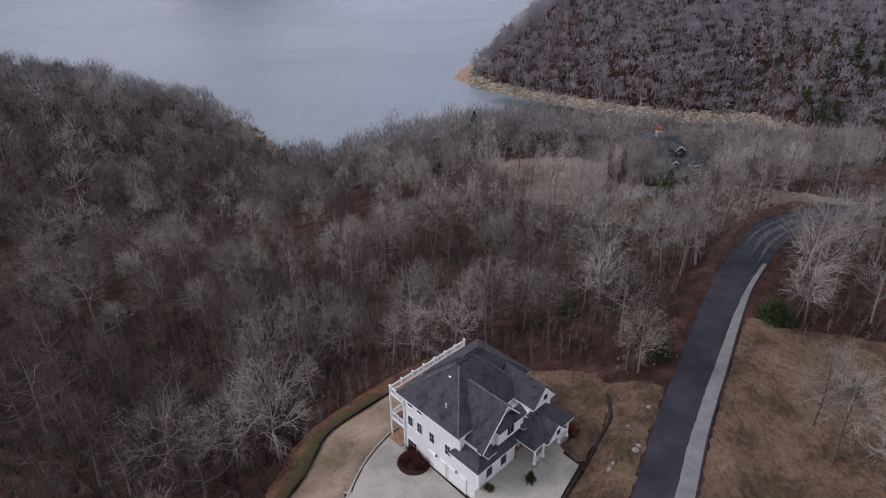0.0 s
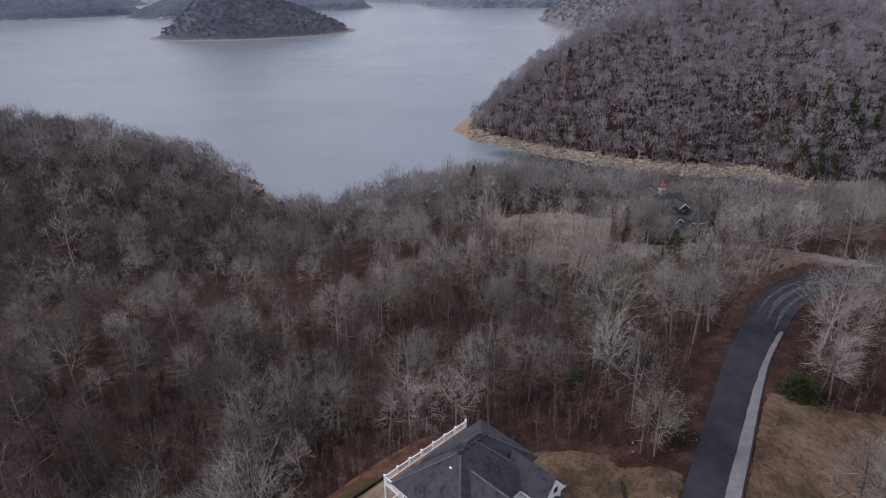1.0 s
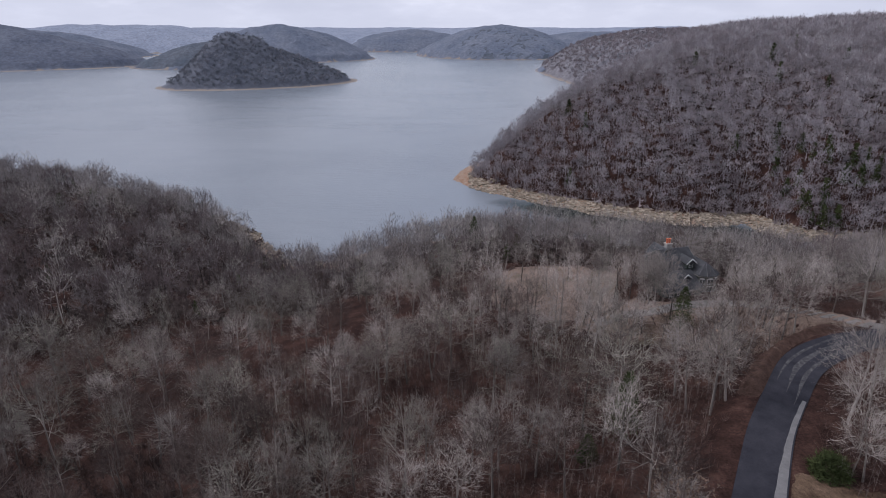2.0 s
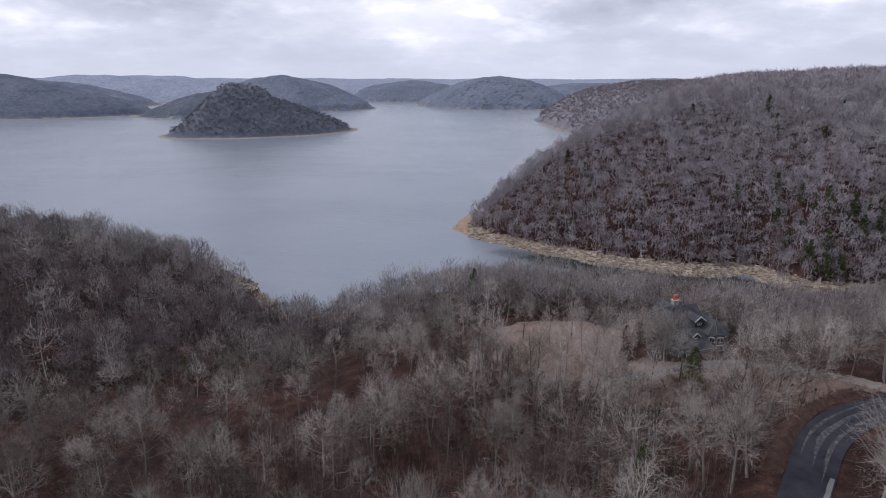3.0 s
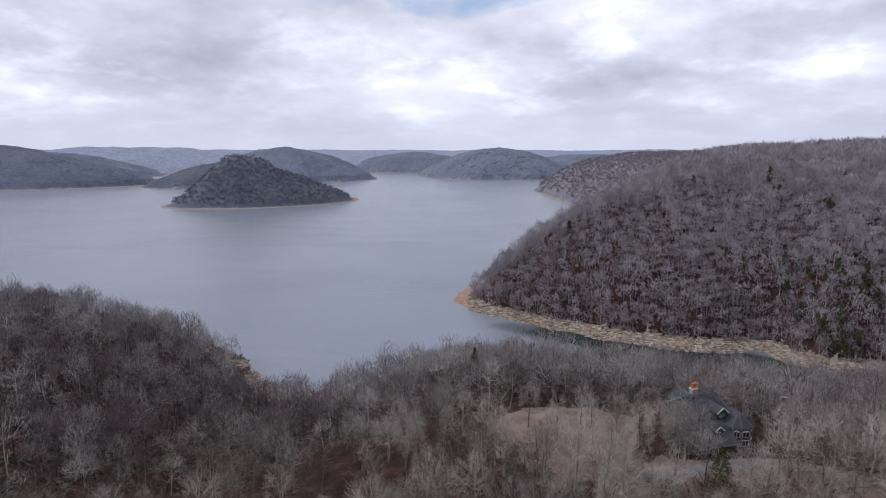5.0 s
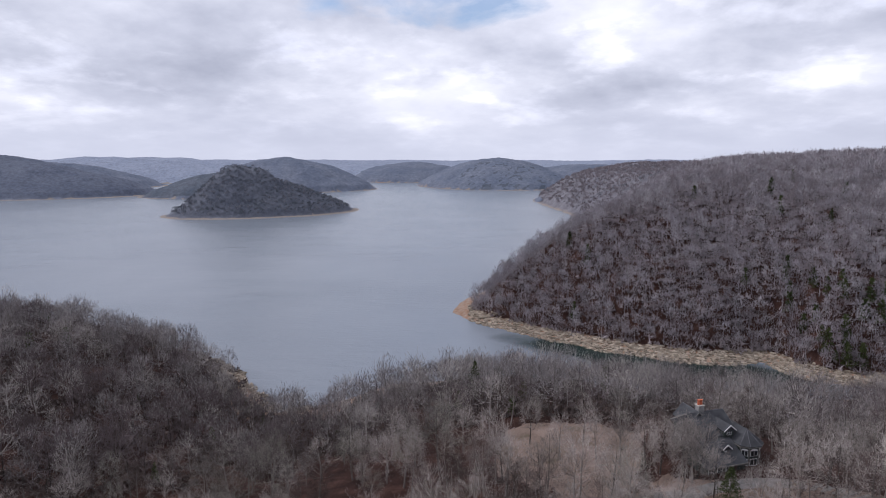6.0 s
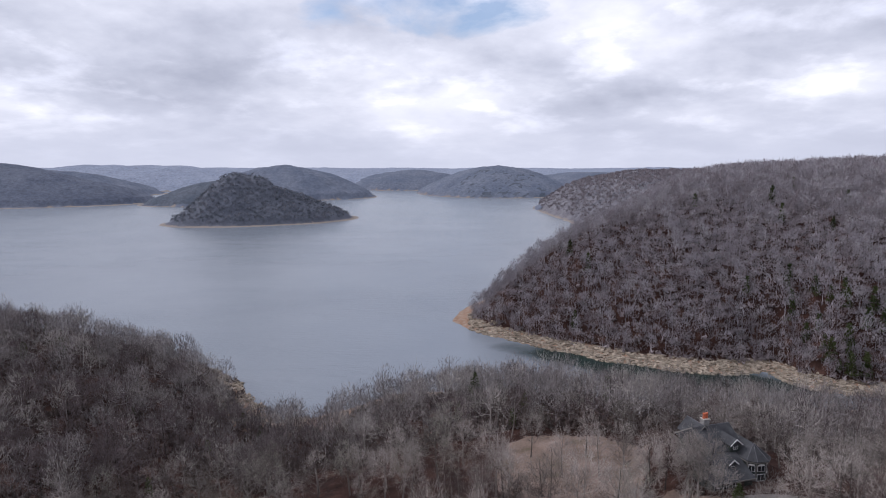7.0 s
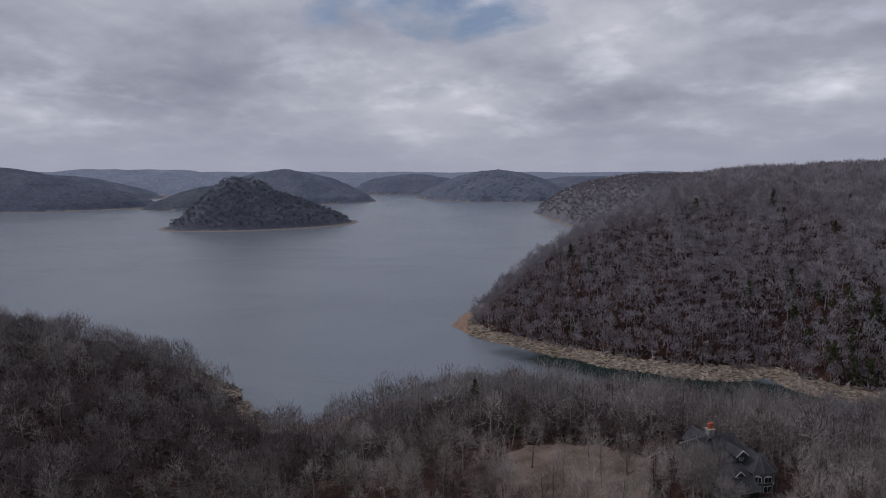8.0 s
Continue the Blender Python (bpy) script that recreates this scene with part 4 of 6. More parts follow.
# low growth that hides the headland's floor
FLOOR = []
for i in range(6):
    rnd, s = random.Random(900 + i), Soup()
    for _ in range(46):
        p = Vector((rnd.uniform(-3.4, 3.4), rnd.uniform(-3.4, 3.4), rnd.uniform(0.2, 1.6)))
        s.blade(p, p + unit(rnd, 1.2) * rnd.uniform(1.6, 3.4), rnd.uniform(0.6, 1.3), rnd)
    FLOOR.append(s.arrays())
strewn("headland_brush", FLOOR, HEAD + [2.8, 1.4, 0], bark("headland_brush", (0.20, 0.172, 0.178), (0.34, 0.295, 0.303), 0.2, False), "dull grey-brown brush beneath the headland woods", "undergrowth", (0.8, 1.2))

far_floor = np.hypot(WOODS[:, 0], WOODS[:, 1] - 30) > 120
strewn("woods_brush", FLOOR, WOODS[far_floor] + [2.4, 1.6, 0], bark("woods_brush", (0.07, 0.053, 0.049), (0.16, 0.128, 0.118), 0.25, False), "grey-brown brush beneath the shore woods", "undergrowth", (0.7, 1.1))

# scattered evergreens
PINES = [conifer(300 + i, 12 + 2 * (i % 3), 2.9, 11, 6, 1.5) for i in range(4)]
PINES = [(np.concatenate([w[0], c[0]]), np.concatenate([w[1], c[1] + len(w[0])])) for w, c in PINES]
rs = np.random.RandomState(4)
pick = HEAD[(rs.uniform(0, 1, len(HEAD)) < 0.012 + 0.34 * ((HEAD[:, 0] > 205) & (HEAD[:, 2] < 42) & (HEAD[:, 1] < 450)))]
strewn("headland_evergreens", PINES, pick + [3, -2, 0.5], needle, "dark green cedars scattered through the headland woods", "woods", (0.6, 1.15))
pick = WOODS[(rs.uniform(0, 1, len(WOODS)) < 0.025) & (WOODS[:, 1] > 170)]
strewn("shore_evergreens", PINES, pick + [2, 2, 0], needle, "small green cedars among the shore woods", "woods", (0.4, 0.75))

# the closed roof of the distant woods
def canopy(name, x0, x1, y0, y1, step, lift, material, label, mask=None, rough=(0.75, 1.1)):
    """Distant woods down to their thin beach: the ground's own shape, raised and roughened crown by crown."""
    rs = np.random.RandomState(int(step * 10))
    xs, ys = np.arange(x0, x1, step), np.arange(y0, y1, step)
    gx, gy = np.meshgrid(xs, ys)
    x, y = gx.ravel() + rs.uniform(-0.3, 0.3, gx.size) * step, gy.ravel() + rs.uniform(-0.3, 0.3, gx.size) * step
    g = land(x, y)
    fade = np.ones(x.size) if mask is None else mask(x, y)
    z = g + lift * rs.uniform(*rough, x.size) * np.clip((g - 2.0) / 6, 0, 1) * np.clip(fade, 0, 1) + (0.2 if lift > 3 else -0.9)
    nx = len(xs)
    i = (np.arange(len(ys) - 1)[:, None] * nx + np.arange(nx - 1)).ravel()
    quads = np.stack([i, i + 1, i + nx + 1, i + nx], 1)
    ok = (g[quads].max(1) > 0.1) & in_view(x[quads[:, 0]], y[quads[:, 0]], 150)
    ok &= fade[quads].max(1) > 0
    quads = quads[ok]
    tris = np.concatenate([quads[:, [0, 1, 2]], quads[:, [0, 2, 3]]])
    used, inv = np.unique(tris, return_inverse=True)
    me = raw_mesh(name, np.stack([x, y, z], 1)[used], inv.reshape(tris.shape), True)
    me.materials.append(material)
    me.materials.append(far_beach)
    me.polygons.foreach_set("material_index", (g[tris].mean(1) < 1.6).astype(np.int32))
    return tagged(new(name, me), label, "woods", kind="stuff")


def ring_mask(ring):
    return lambda x, y: shore_distance(x, y, ring) / 20 + 0.6


def hill_mask(k):
    hx, hy, rx, ry, turn, _ = FAR_HILLS[k]
    c, s = math.cos(radians(turn)), math.sin(radians(turn))
    return lambda x, y: (1.25 - np.hypot(((x - hx) * c + (y - hy) * s) / rx, (-(x - hx) * s + (y - hy) * c) / ry)) * 5


def hazed_woods(name, lo, hi):
    m = Mat(name, 0.95)
    c = m.ramp(m.noise(0.012, 6, 0.65), (0.35, lo), (0.65, hi))
    c = m.mix(1.0, c, m.ramp(m.noise(0.09, 5, 0.75), (0.32, 0.7), (0.68, 1.25)), "MULTIPLY")
    m.color(c)
    m.bump(m.noise(0.12, 5, 0.7), 0.8, 4.0)
    return m.m


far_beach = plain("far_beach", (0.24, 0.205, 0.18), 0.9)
# aerial haze is put into these base colours, bluest and palest furthest away
lakeside = hazed_woods("lakeside_woods", (0.13, 0.126, 0.143), (0.20, 0.192, 0.21))
island_haze = hazed_woods("island_woods", (0.078, 0.086, 0.11), (0.13, 0.139, 0.167))
ridge_haze = hazed_woods("ridge_woods", (0.085, 0.098, 0.135), (0.12, 0.133, 0.170))
low_ridge_haze = hazed_woods("low_ridge_woods", (0.075, 0.09, 0.115), (0.105, 0.117, 0.143))
hill_haze = hazed_woods("hill_woods", (0.108, 0.127, 0.172), (0.15, 0.166, 0.208))
rim_haze = hazed_woods("rim_woods", (0.20, 0.228, 0.295), (0.25, 0.278, 0.345))
canopy("far_brush", -3000, 1100, 1550, 3500, 24.0, 2.5, hill_haze, "low woods between the far hills, tinted blue-grey for haze", lambda x, y: (2900 - np.hypot(x, y - 300)) / 60)
canopy("island_woods", -640, -130, 1140, 1500, 6.0, 5.0, island_haze, "dark wooded slopes of the island above a thin beach", hill_mask(0), (0.35, 1.35))
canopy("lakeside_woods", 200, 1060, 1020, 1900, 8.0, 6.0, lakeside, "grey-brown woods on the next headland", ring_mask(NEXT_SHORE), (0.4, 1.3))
canopy("ridge_woods", -2300, -700, 1500, 2350, 12.0, 9.0, ridge_haze, "woods on the long ridge across the lake, tinted blue-grey for haze", hill_mask(1))
canopy("low_ridge_woods", -950, -300, 1620, 2000, 10.0, 8.0, low_ridge_haze, "dark woods on a low point beyond the island", hill_mask(2))
canopy("distant_hill_woods", -980, -180, 1850, 2560, 12.0, 9.0, hill_haze, "hazy grey-blue woods on a rounded hill", hill_mask(3))
canopy("distant_hill_woods", -180, 640, 2020, 2950, 13.0, 9.0, hill_haze, "hazy grey-blue woods on a rounded hill", hill_mask(4))
canopy("distant_hill_woods", 150, 1050, 2050, 3060, 14.0, 9.0, hill_haze, "hazy grey-blue woods on a low rounded hill", hill_mask(5))
canopy("distant_point_woods", 20, 500, 2040, 2440, 12.0, 8.0, low_ridge_haze, "dark hazy woods on a low point", hill_mask(7))
canopy("middle_ridge_woods", -2200, -940, 2050, 2680, 15.0, 9.0, hill_haze, "hazy blue woods on the ridge behind", hill_mask(8))
canopy("channel_woods", -560, 260, 2600, 3300, 15.0, 9.0, hill_haze, "hazy blue woods at the end of the channel", hill_mask(9))
canopy("back_ridge_woods", -2900, -100, 2450, 3600, 20.0, 9.0, rim_haze, "hazy blue woods on the furthest ridge", hill_mask(6))
canopy("rim_woods", -3900, 3700, 2300, 4850, 38.0, 12.0, rim_haze, "distant wooded rim of the plateau, coloured pale blue for haze", lambda x, y: (np.hypot(x, y - 300) - 2940 + 260 * swell(x, y, 1300, 21)) / 150)

# single crowns on the island and on the next headland
DISTANT = []
for i in range(5):
    w, c, _ = bare_tree(280 + i, 11 + i % 3, 0, 0, 0, 0, 0.3, 3, 1.15, 0, 0.03, 26, 3.4, 1.3, 0.2, 0.80, True)
    DISTANT.append(c)
x, y = scatter(230, 900, 1050, 1800, 10.5, 45)
keep = (shore_distance(x, y, NEXT_SHORE) > 16) & in_view(x, y) & (land(x * 1.02, y * 1.02) > land(x, y) - 8.0)
spots = stand(x[keep], y[keep])
tint = np.random.RandomState(46).uniform(0, 1, len(spots)) < 0.2
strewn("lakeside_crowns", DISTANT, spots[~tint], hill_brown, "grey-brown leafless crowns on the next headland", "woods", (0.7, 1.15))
strewn("lakeside_dark_crowns", DISTANT, spots[tint], lakeside, "darker crowns on the next headland, tinted blue-grey for haze", "woods", (0.6, 1.0))
x, y = scatter(-600, -160, 1150, 1480, 7.5, 47)
z = land(x, y)
keep = (z > 4) & (hill_mask(0)(x, y) > 0)
spots = stand(x[keep], y[keep])
tint = np.random.RandomState(48).uniform(0, 1, len(spots)) < 0.5
# the island's twig and cedar colours are blued for haze as well
strewn("island_crowns", DISTANT, spots[~tint], bark("hazed_island_twigs", (0.15, 0.155, 0.182), (0.235, 0.24, 0.272), 0.2, False), "leafless crowns on the island, tinted blue-grey for haze", "woods", (0.55, 1.0))
strewn("island_dark_crowns", DISTANT, spots[tint], bark("hazed_island_cedar", (0.10, 0.114, 0.134), (0.155, 0.17, 0.195), 0.3, False), "dark cedar crowns on the island, tinted blue-grey for haze", "woods", (0.45, 0.9))

# ---- the white house ----
siding = Mat("white_siding", 0.55)
c = siding.ramp(siding.noise(0.4, 4), (0.3, (0.74, 0.74, 0.75)), (0.7, (0.82, 0.82, 0.82)))
siding.color(siding.mix(1.0, c, siding.ramp(siding.noise(3, 4, 0.6, 0, siding.squash(1, 1, 0.15)), (0.3, 0.93), (0.7, 1.0)), "MULTIPLY"))
wavez = siding.node("ShaderNodeSeparateXYZ")
siding.link(siding.pos, wavez.inputs[0])
lap = siding.math("FRACT", siding.math("MULTIPLY", wavez.outputs[2], 6.2))
siding.bump(lap, 0.5, 0.02)
trim_white = plain("white_trim", (0.80, 0.80, 0.80), 0.45, 0, 0.05)
shingle = Mat("grey_shingle", 0.9)
g = shingle.ramp(shingle.noise(0.7, 14, 0.88, 0.0, shingle.squash(1, 1, 0.35)), (0.44, (0.070, 0.068, 0.079)), (0.52, (0.056, 0.0545, 0.064)), (0.60, (0.021, 0.0205, 0.025)))
g = shingle.mix(1.0, g, shingle.ramp(shingle.noise(9, 4, 0.8), (0.3, 0.7), (0.7, 1.25)), "MULTIPLY")
sz = shingle.node("ShaderNodeSeparateXYZ")
shingle.link(shingle.pos, sz.inputs[0])
course = shingle.math("FRACT", shingle.math("MULTIPLY", sz.outputs[2], 9.0))
shingle.color(shingle.mix(1.0, g, shingle.ramp(course, (0.0, 0.78), (0.18, 1.0)), "MULTIPLY")).bump(course, 0.5, 0.02)
glass = Mat("window_glass", 0.05)
glass.color((0.03, 0.035, 0.04))
glass = glass.m
brick_red = plain("red_brick", (0.20, 0.085, 0.06), 0.85, 0, 0.3, 3.0, 0.3)
deck_wood = plain("brown_deck_boards", (0.22, 0.13, 0.09), 0.8, 0, 0.25, 1.2, 0.2)
dark_void = plain("dark_recess", (0.03, 0.03, 0.032), 0.8)
timber = plain("dark_timber", (0.035, 0.03, 0.028), 0.9, 0, 0.4, 2.0, 0.4)

house = thing("white_house", pose(HOUSE_AT[0], HOUSE_AT[1], 55.0, 0, 0, HOUSE_TURN), "large white-sided house with a dark grey hipped shingle roof", "house")


def block(name, a0, a1, b0, b1, z0, z1, mat, parent=house, label="", bevel=0.0):
    """A box in the house's own measure: a along the deck, b towards the forecourt, z above the lower floor."""
    return part(name, box(bmesh.new(), a0, a1, -b0, -b1, z0, z1, bevel), mat, parent, label)


def hull(name, pts, mat, parent=house, label=""):
    return part(name, solid(bmesh.new(), [(a, -b, z) for a, b, z in pts]), mat, parent, label)


def roof_with_trim(name, eave, ridge, drop=0.22, label=""):
    """A roof solid over its eave corners and ridge points, with a white fascia board below."""
    r = hull(name, [*eave, *ridge], shingle.m, house, label)
    lower = [(a, b, z - 0.012) for a, b, z in eave] + [(a, b, z - drop) for a, b, z in eave]
    hull("fascia", lower, trim_white, r)
    return r


def rect(a0, a1, b0, b1, z):
    return [(a0, b0, z), (a1, b0, z), (a1, b1, z), (a0, b1, z)]


# walls
block("wall", 0.1, 13.0, 2.45, 11.9, 0.0, 8.25, siding.m, house, "white lap siding over three floors")
block("wall", 0.1, 6.2, 11.9, 14.8, 0.0, 5.45, siding.m)
block("wall", 0.9, 7.3, 11.9, 14.2, 5.45, 7.4, siding.m)
block("wall", 6.2, 13.0, 11.9, 14.4, 2.4, 7.6, siding.m)
block("brick_wall", 6.25, 12.95, 14.4, 14.52, 2.45, 5.6, brick_red, house, "dark red brick behind the porch")
block("foundation", 0.14, 12.96, 2.5, 11.85, -0.6, 0.02, concrete.m)

# roofs
EAVE = 8.4
main = roof_with_trim("main_roof", rect(-0.45, 11.7, 1.6, 12.15, EAVE), [(4.85, 6.98, 12.9), (7.2, 6.98, 12.9)], 0.22, "grey hip roof with dark weather streaks")
roof_with_trim("rear_roof", rect(4.0, 14.2, 1.4, 10.5, EAVE - 0.02), [(6.5, 6.3, 12.78), (8.7, 6.3, 12.78)], 0.1)
# the tall front gable, its raked overhangs and the pent roof below
hull("gable_roof", [(0.75, 9.0, 7.4), (8.45, 9.0, 7.4), (8.45, 13.9, 7.4), (0.75, 13.9, 7.4), (4.6, 8.6, 11.75), (4.6, 13.9, 11.75)], shingle.m)
for edge, sgn in ((0.7, -1), (8.5, 1)):
    ov = hull("gable_overhang", [(edge, 13.9, 7.36), (edge, 14.7, 7.36), (4.6, 13.9, 11.8), (4.6, 14.7, 11.8), (edge, 13.9, 7.12), (edge, 14.7, 7.12), (4.6, 13.9, 11.56), (4.6, 14.7, 11.56)], shingle.m)
    hull("rake_board", [(edge, 14.71, 7.3), (4.6, 14.71, 11.74), (edge, 14.71, 7.05), (4.6, 14.71, 11.49), (edge, 14.76, 7.3), (4.6, 14.76, 11.74), (edge, 14.76, 7.05), (4.6, 14.76, 11.49)], trim_white, ov)
hull("gable_front", [(1.0, 13.91, 7.3), (8.2, 13.91, 7.3), (4.6, 13.91, 11.6), (1.0, 14.0, 7.3), (8.2, 14.0, 7.3), (4.6, 14.0, 11.6)], siding.m)
hull("pent_roof", [(2.9, 14.0, 9.7), (7.6, 14.0, 9.7), (2.9, 15.1, 9.0), (7.6, 15.1, 9.0), (2.9, 14.0, 9.0), (7.6, 14.0, 9.0), (2.9, 15.1, 8.86), (7.6, 15.1, 8.86)], shingle.m)
block("wall", 3.1, 7.4, 14.0, 14.8, 6.9, 8.9, siding.m)
w = block("window", 4.5, 5.7, 14.8, 14.86, 7.25, 8.6, trim_white)
for k in (0, 1):
    block("pane", 4.57 + 0.56 * k, 5.07 + 0.56 * k, 14.86, 14.88, 7.33, 8.52, glass, w)
cap_grey = plain("cap_shingle", (0.13, 0.128, 0.14), 0.9, 0, 0.25, 3.0)
for p, q in (((4.85, 6.98, 12.92), (-0.4, 12.1, 8.44)), ((4.85, 6.98, 12.92), (-0.4, 1.65, 8.44)), ((7.2, 6.98, 12.92), (11.65, 12.1, 8.44)), ((4.6, 8.9, 11.78), (4.6, 14.68, 11.8)), ((8.7, 6.3, 12.8), (14.15, 10.45, 8.4))):
    part("ridge_cap", rod(bmesh.new(), (p[0], -p[1], p[2]), (q[0], -q[1], q[2]), 0.09, 0.09, 6), cap_grey, main)
roof_with_trim("lower_roof", rect(-0.55, 7.2, 10.7, 15.25, 5.5), [(2.2, 12.9, 7.75), (7.2, 12.9, 7.75)], 0.2)
roof_with_trim("porch_roof", rect(6.1, 13.6, 12.0, 17.55, 5.85), [(8.7, 15.0, 8.0), (11.0, 15.0, 8.0)], 0.2)
roof_with_trim("dormer_roof", [(8.9, 10.0, 8.3), (13.15, 10.0, 8.3), (13.15, 15.0, 8.3), (8.9, 15.0, 8.3)], [(11.0, 9.0, 10.7), (11.0, 15.0, 10.7)])
roof_with_trim("entry_roof", [(7.95, 14.5, 5.8), (11.65, 14.5, 5.8), (11.65, 18.0, 5.8), (7.95, 18.0, 5.8)], [(9.8, 14.0, 7.55), (9.8, 18.0, 7.55)], 0.18)
block("dormer_wall", 9.25, 12.8, 11.5, 14.6, 5.5, 8.1, siding.m)
# gable fronts in white with their raked boards
for ac, bf, zb, zt, half, nm in ((11.0, 15.01, 8.29, 10.5, 1.9, "gable_front"), (9.8, 18.01, 5.78, 7.5, 1.75, "gable_front")):
    hull(nm, [(ac - half, bf, zb), (ac + half, bf, zb), (ac, bf, zt), (ac - half, bf + 0.05, zb), (ac + half, bf + 0.05, zb), (ac, bf + 0.05, zt)], siding.m)
    block("gable_vent", ac - 0.3, ac + 0.3, bf + 0.05, bf + 0.09, zb + 0.5, zb + 1.15, dark_void)
for a0, a1, zz in ((0.9, 2.3, 7.0), (6.9, 8.3, 7.0)):
    hull("cornice_return", [(a0, 14.5, zz), (a1, 14.5, zz), (a1, 15.35, zz), (a0, 15.35, zz), (a0, 14.52, zz + 0.6), (a1, 14.52, zz + 0.6)], shingle.m)
    block("cornice_board", a0 + 0.02, a1 - 0.02, 14.5, 15.33, zz - 0.16, zz - 0.008, trim_white)
for a in (4.6, 5.5, 6.4, 7.3, 8.3):
    block("ridge_vent", a, a + 0.55, 6.72, 7.22, 12.80, 13.0, dark_void, house, "", 0.03)
part("roof_vent", box(bmesh.new(), 3.35, 3.75, -7.1, -6.75, 11.2, 11.75, 0.04), trim_white, house, "small white roof vent")
part("roof_pipe", rod(bmesh.new(), (1.1, -8.7, 9.7), (1.1, -8.7, 10.35), 0.08), trim_white, house)


def window(b0, b1, z0, z1, a=0.1, mullions=(2, 2)):
    """A window in the garage side."""
    w = block("window", a - 0.05, a + 0.02, b0 - 0.1, b1 + 0.1, z0 - 0.1, z1 + 0.1, trim_white)
    cols, rows = mullions
    for i in range(cols):
        for j in range(rows):
            u0, u1 = b0 + (b1 - b0) * i / cols + 0.03, b0 + (b1 - b0) * (i + 1) / cols - 0.03
            v0, v1 = z0 + (z1 - z0) * j / rows + 0.03, z0 + (z1 - z0) * (j + 1) / rows - 0.03
            block("pane", a - 0.075, a - 0.053, u0, u1, v0, v1, glass, w)
    block("sill", a - 0.12, a - 0.05, b0 - 0.14, b1 + 0.14, z0 - 0.16, z0 - 0.1, trim_white, w)


for b0 in (3.2, 4.82, 6.95, 9.55):
    window(b0, b0 + 0.8, 4.0, 5.5)
for b0 in (3.2, 4.82):
    window(b0, b0 + 0.85, 7.1, 7.55, 0.1, (2, 1))
window(3.0, 4.6, 0.35, 1.5, 0.1, (3, 2))
for b0 in (6.95, 10.2):
    d = block("garage_door", 0.04, 0.12, b0, b0 + 2.65, 0.0, 2.1, trim_white, house, "white panelled garage door")
    for j in range(4):
        for i in range(4):
            block("door_panel", 0.015, 0.042, b0 + 0.1 + i * 0.63, b0 + 0.63 + i * 0.63, 0.08 + j * 0.51, 0.5 + j * 0.51, trim_white, d)
    for bb in (b0 - 0.14, b0 + 2.65):
        block("door_jamb", -0.02, 0.1, bb, bb + 0.14, 0.0, 2.25, trim_white, d)
    block("door_head", -0.03, 0.1, b0 - 0.14, b0 + 2.79, 2.25, 2.42, trim_white, d)
    lamp = part("wall_lantern", box(bmesh.new(), -0.22, -0.06, -(b0 + 1.45), -(b0 + 1.25), 2.5, 2.85, 0.03), dark_void, house, "small dark wall lantern")

# the two-level deck
for z in (3.0, 7.0):
    block("deck_floor", 0.0, 13.0, 0.05, 2.43, z - 0.2, z, deck_wood, house, "brown boarded deck")
    block("deck_rim", -0.04, 13.04, 0.0, 0.05, z - 0.26, z + 0.02, trim_white)
    block("deck_rim", -0.05, 0.0, 0.0, 2.43, z - 0.26, z + 0.02, trim_white)


def rail_panel(p, q, z):
    """One railing section with its balusters, between posts."""
    bm = bmesh.new()
    d = Vector((q[0] - p[0], q[1] - p[1], 0))
    n = max(3, int(d.length / 0.14))
    u = d.normalized()
    side = Vector((-u.y, u.x, 0))

    def bar(s0, s1, z0, z1, w):
        a, b = Vector((*p, 0)) + u * s0, Vector((*p, 0)) + u * s1
        solid(bm, [k + side * w * g + Vector((0, 0, h)) for k in (a, b) for g in (-1, 1) for h in (z0, z1)])

    bar(0, d.length, z + 0.88, z + 0.96, 0.05)
    bar(0, d.length, z + 0.10, z + 0.16, 0.035)
    for i in range(1, n):
        s = d.length * i / n
        bar(s - 0.02, s + 0.02, z + 0.16, z + 0.88, 0.02)
    return part("rail_panel", bm, trim_white, house)


for i in range(8):
    a = i * 1.857
    lowz = 0.0 if i in (0, 4, 7) else 6.9
    post = block("deck_post", a - 0.09, a + 0.09, -0.09, 0.09, lowz, 8.1, trim_white, house, "", 0.01)
    block("post_cap", a - 0.13, a + 0.13, -0.13, 0.13, 8.1, 8.18, trim_white, post, "", 0.03)
    if i < 7:
        rail_panel((a + 0.09, 0.0), (a + 1.767, 0.0), 7.0)
        rail_panel((a + 0.09, 0.0), (a + 1.767, 0.0), 3.0)
for z in (3.0, 7.0):
    rail_panel((0.0, -0.09), (0.0, -1.2), z)
    rail_panel((0.0, -1.3), (0.0, -2.4), z)
    block("deck_post", -0.06, 0.06, 1.19, 1.31, z, z + 1.05, trim_white)
block("deck_post", 0.0, 0.16, 2.3, 2.45, 0.0, 8.1, trim_white)

block("patio", -0.6, 4.5, 0.0, 2.42, -0.2, 0.03, plain("clay_patio", (0.30, 0.17, 0.11), 0.85, 0, 0.2, 1.5), house, "tan-orange patio under the deck")

# the porch
porch = block("porch_floor", 6.6, 13.3, 14.5, 17.3, 1.9, 2.95, concrete.m, house, "raised concrete porch")
for i in range(3):
    block("step", 8.4, 11.4, 17.3 + 0.3 * i, 17.6 + 0.3 * i, 2.0, 2.78 - 0.17 * i, concrete.m, porch)
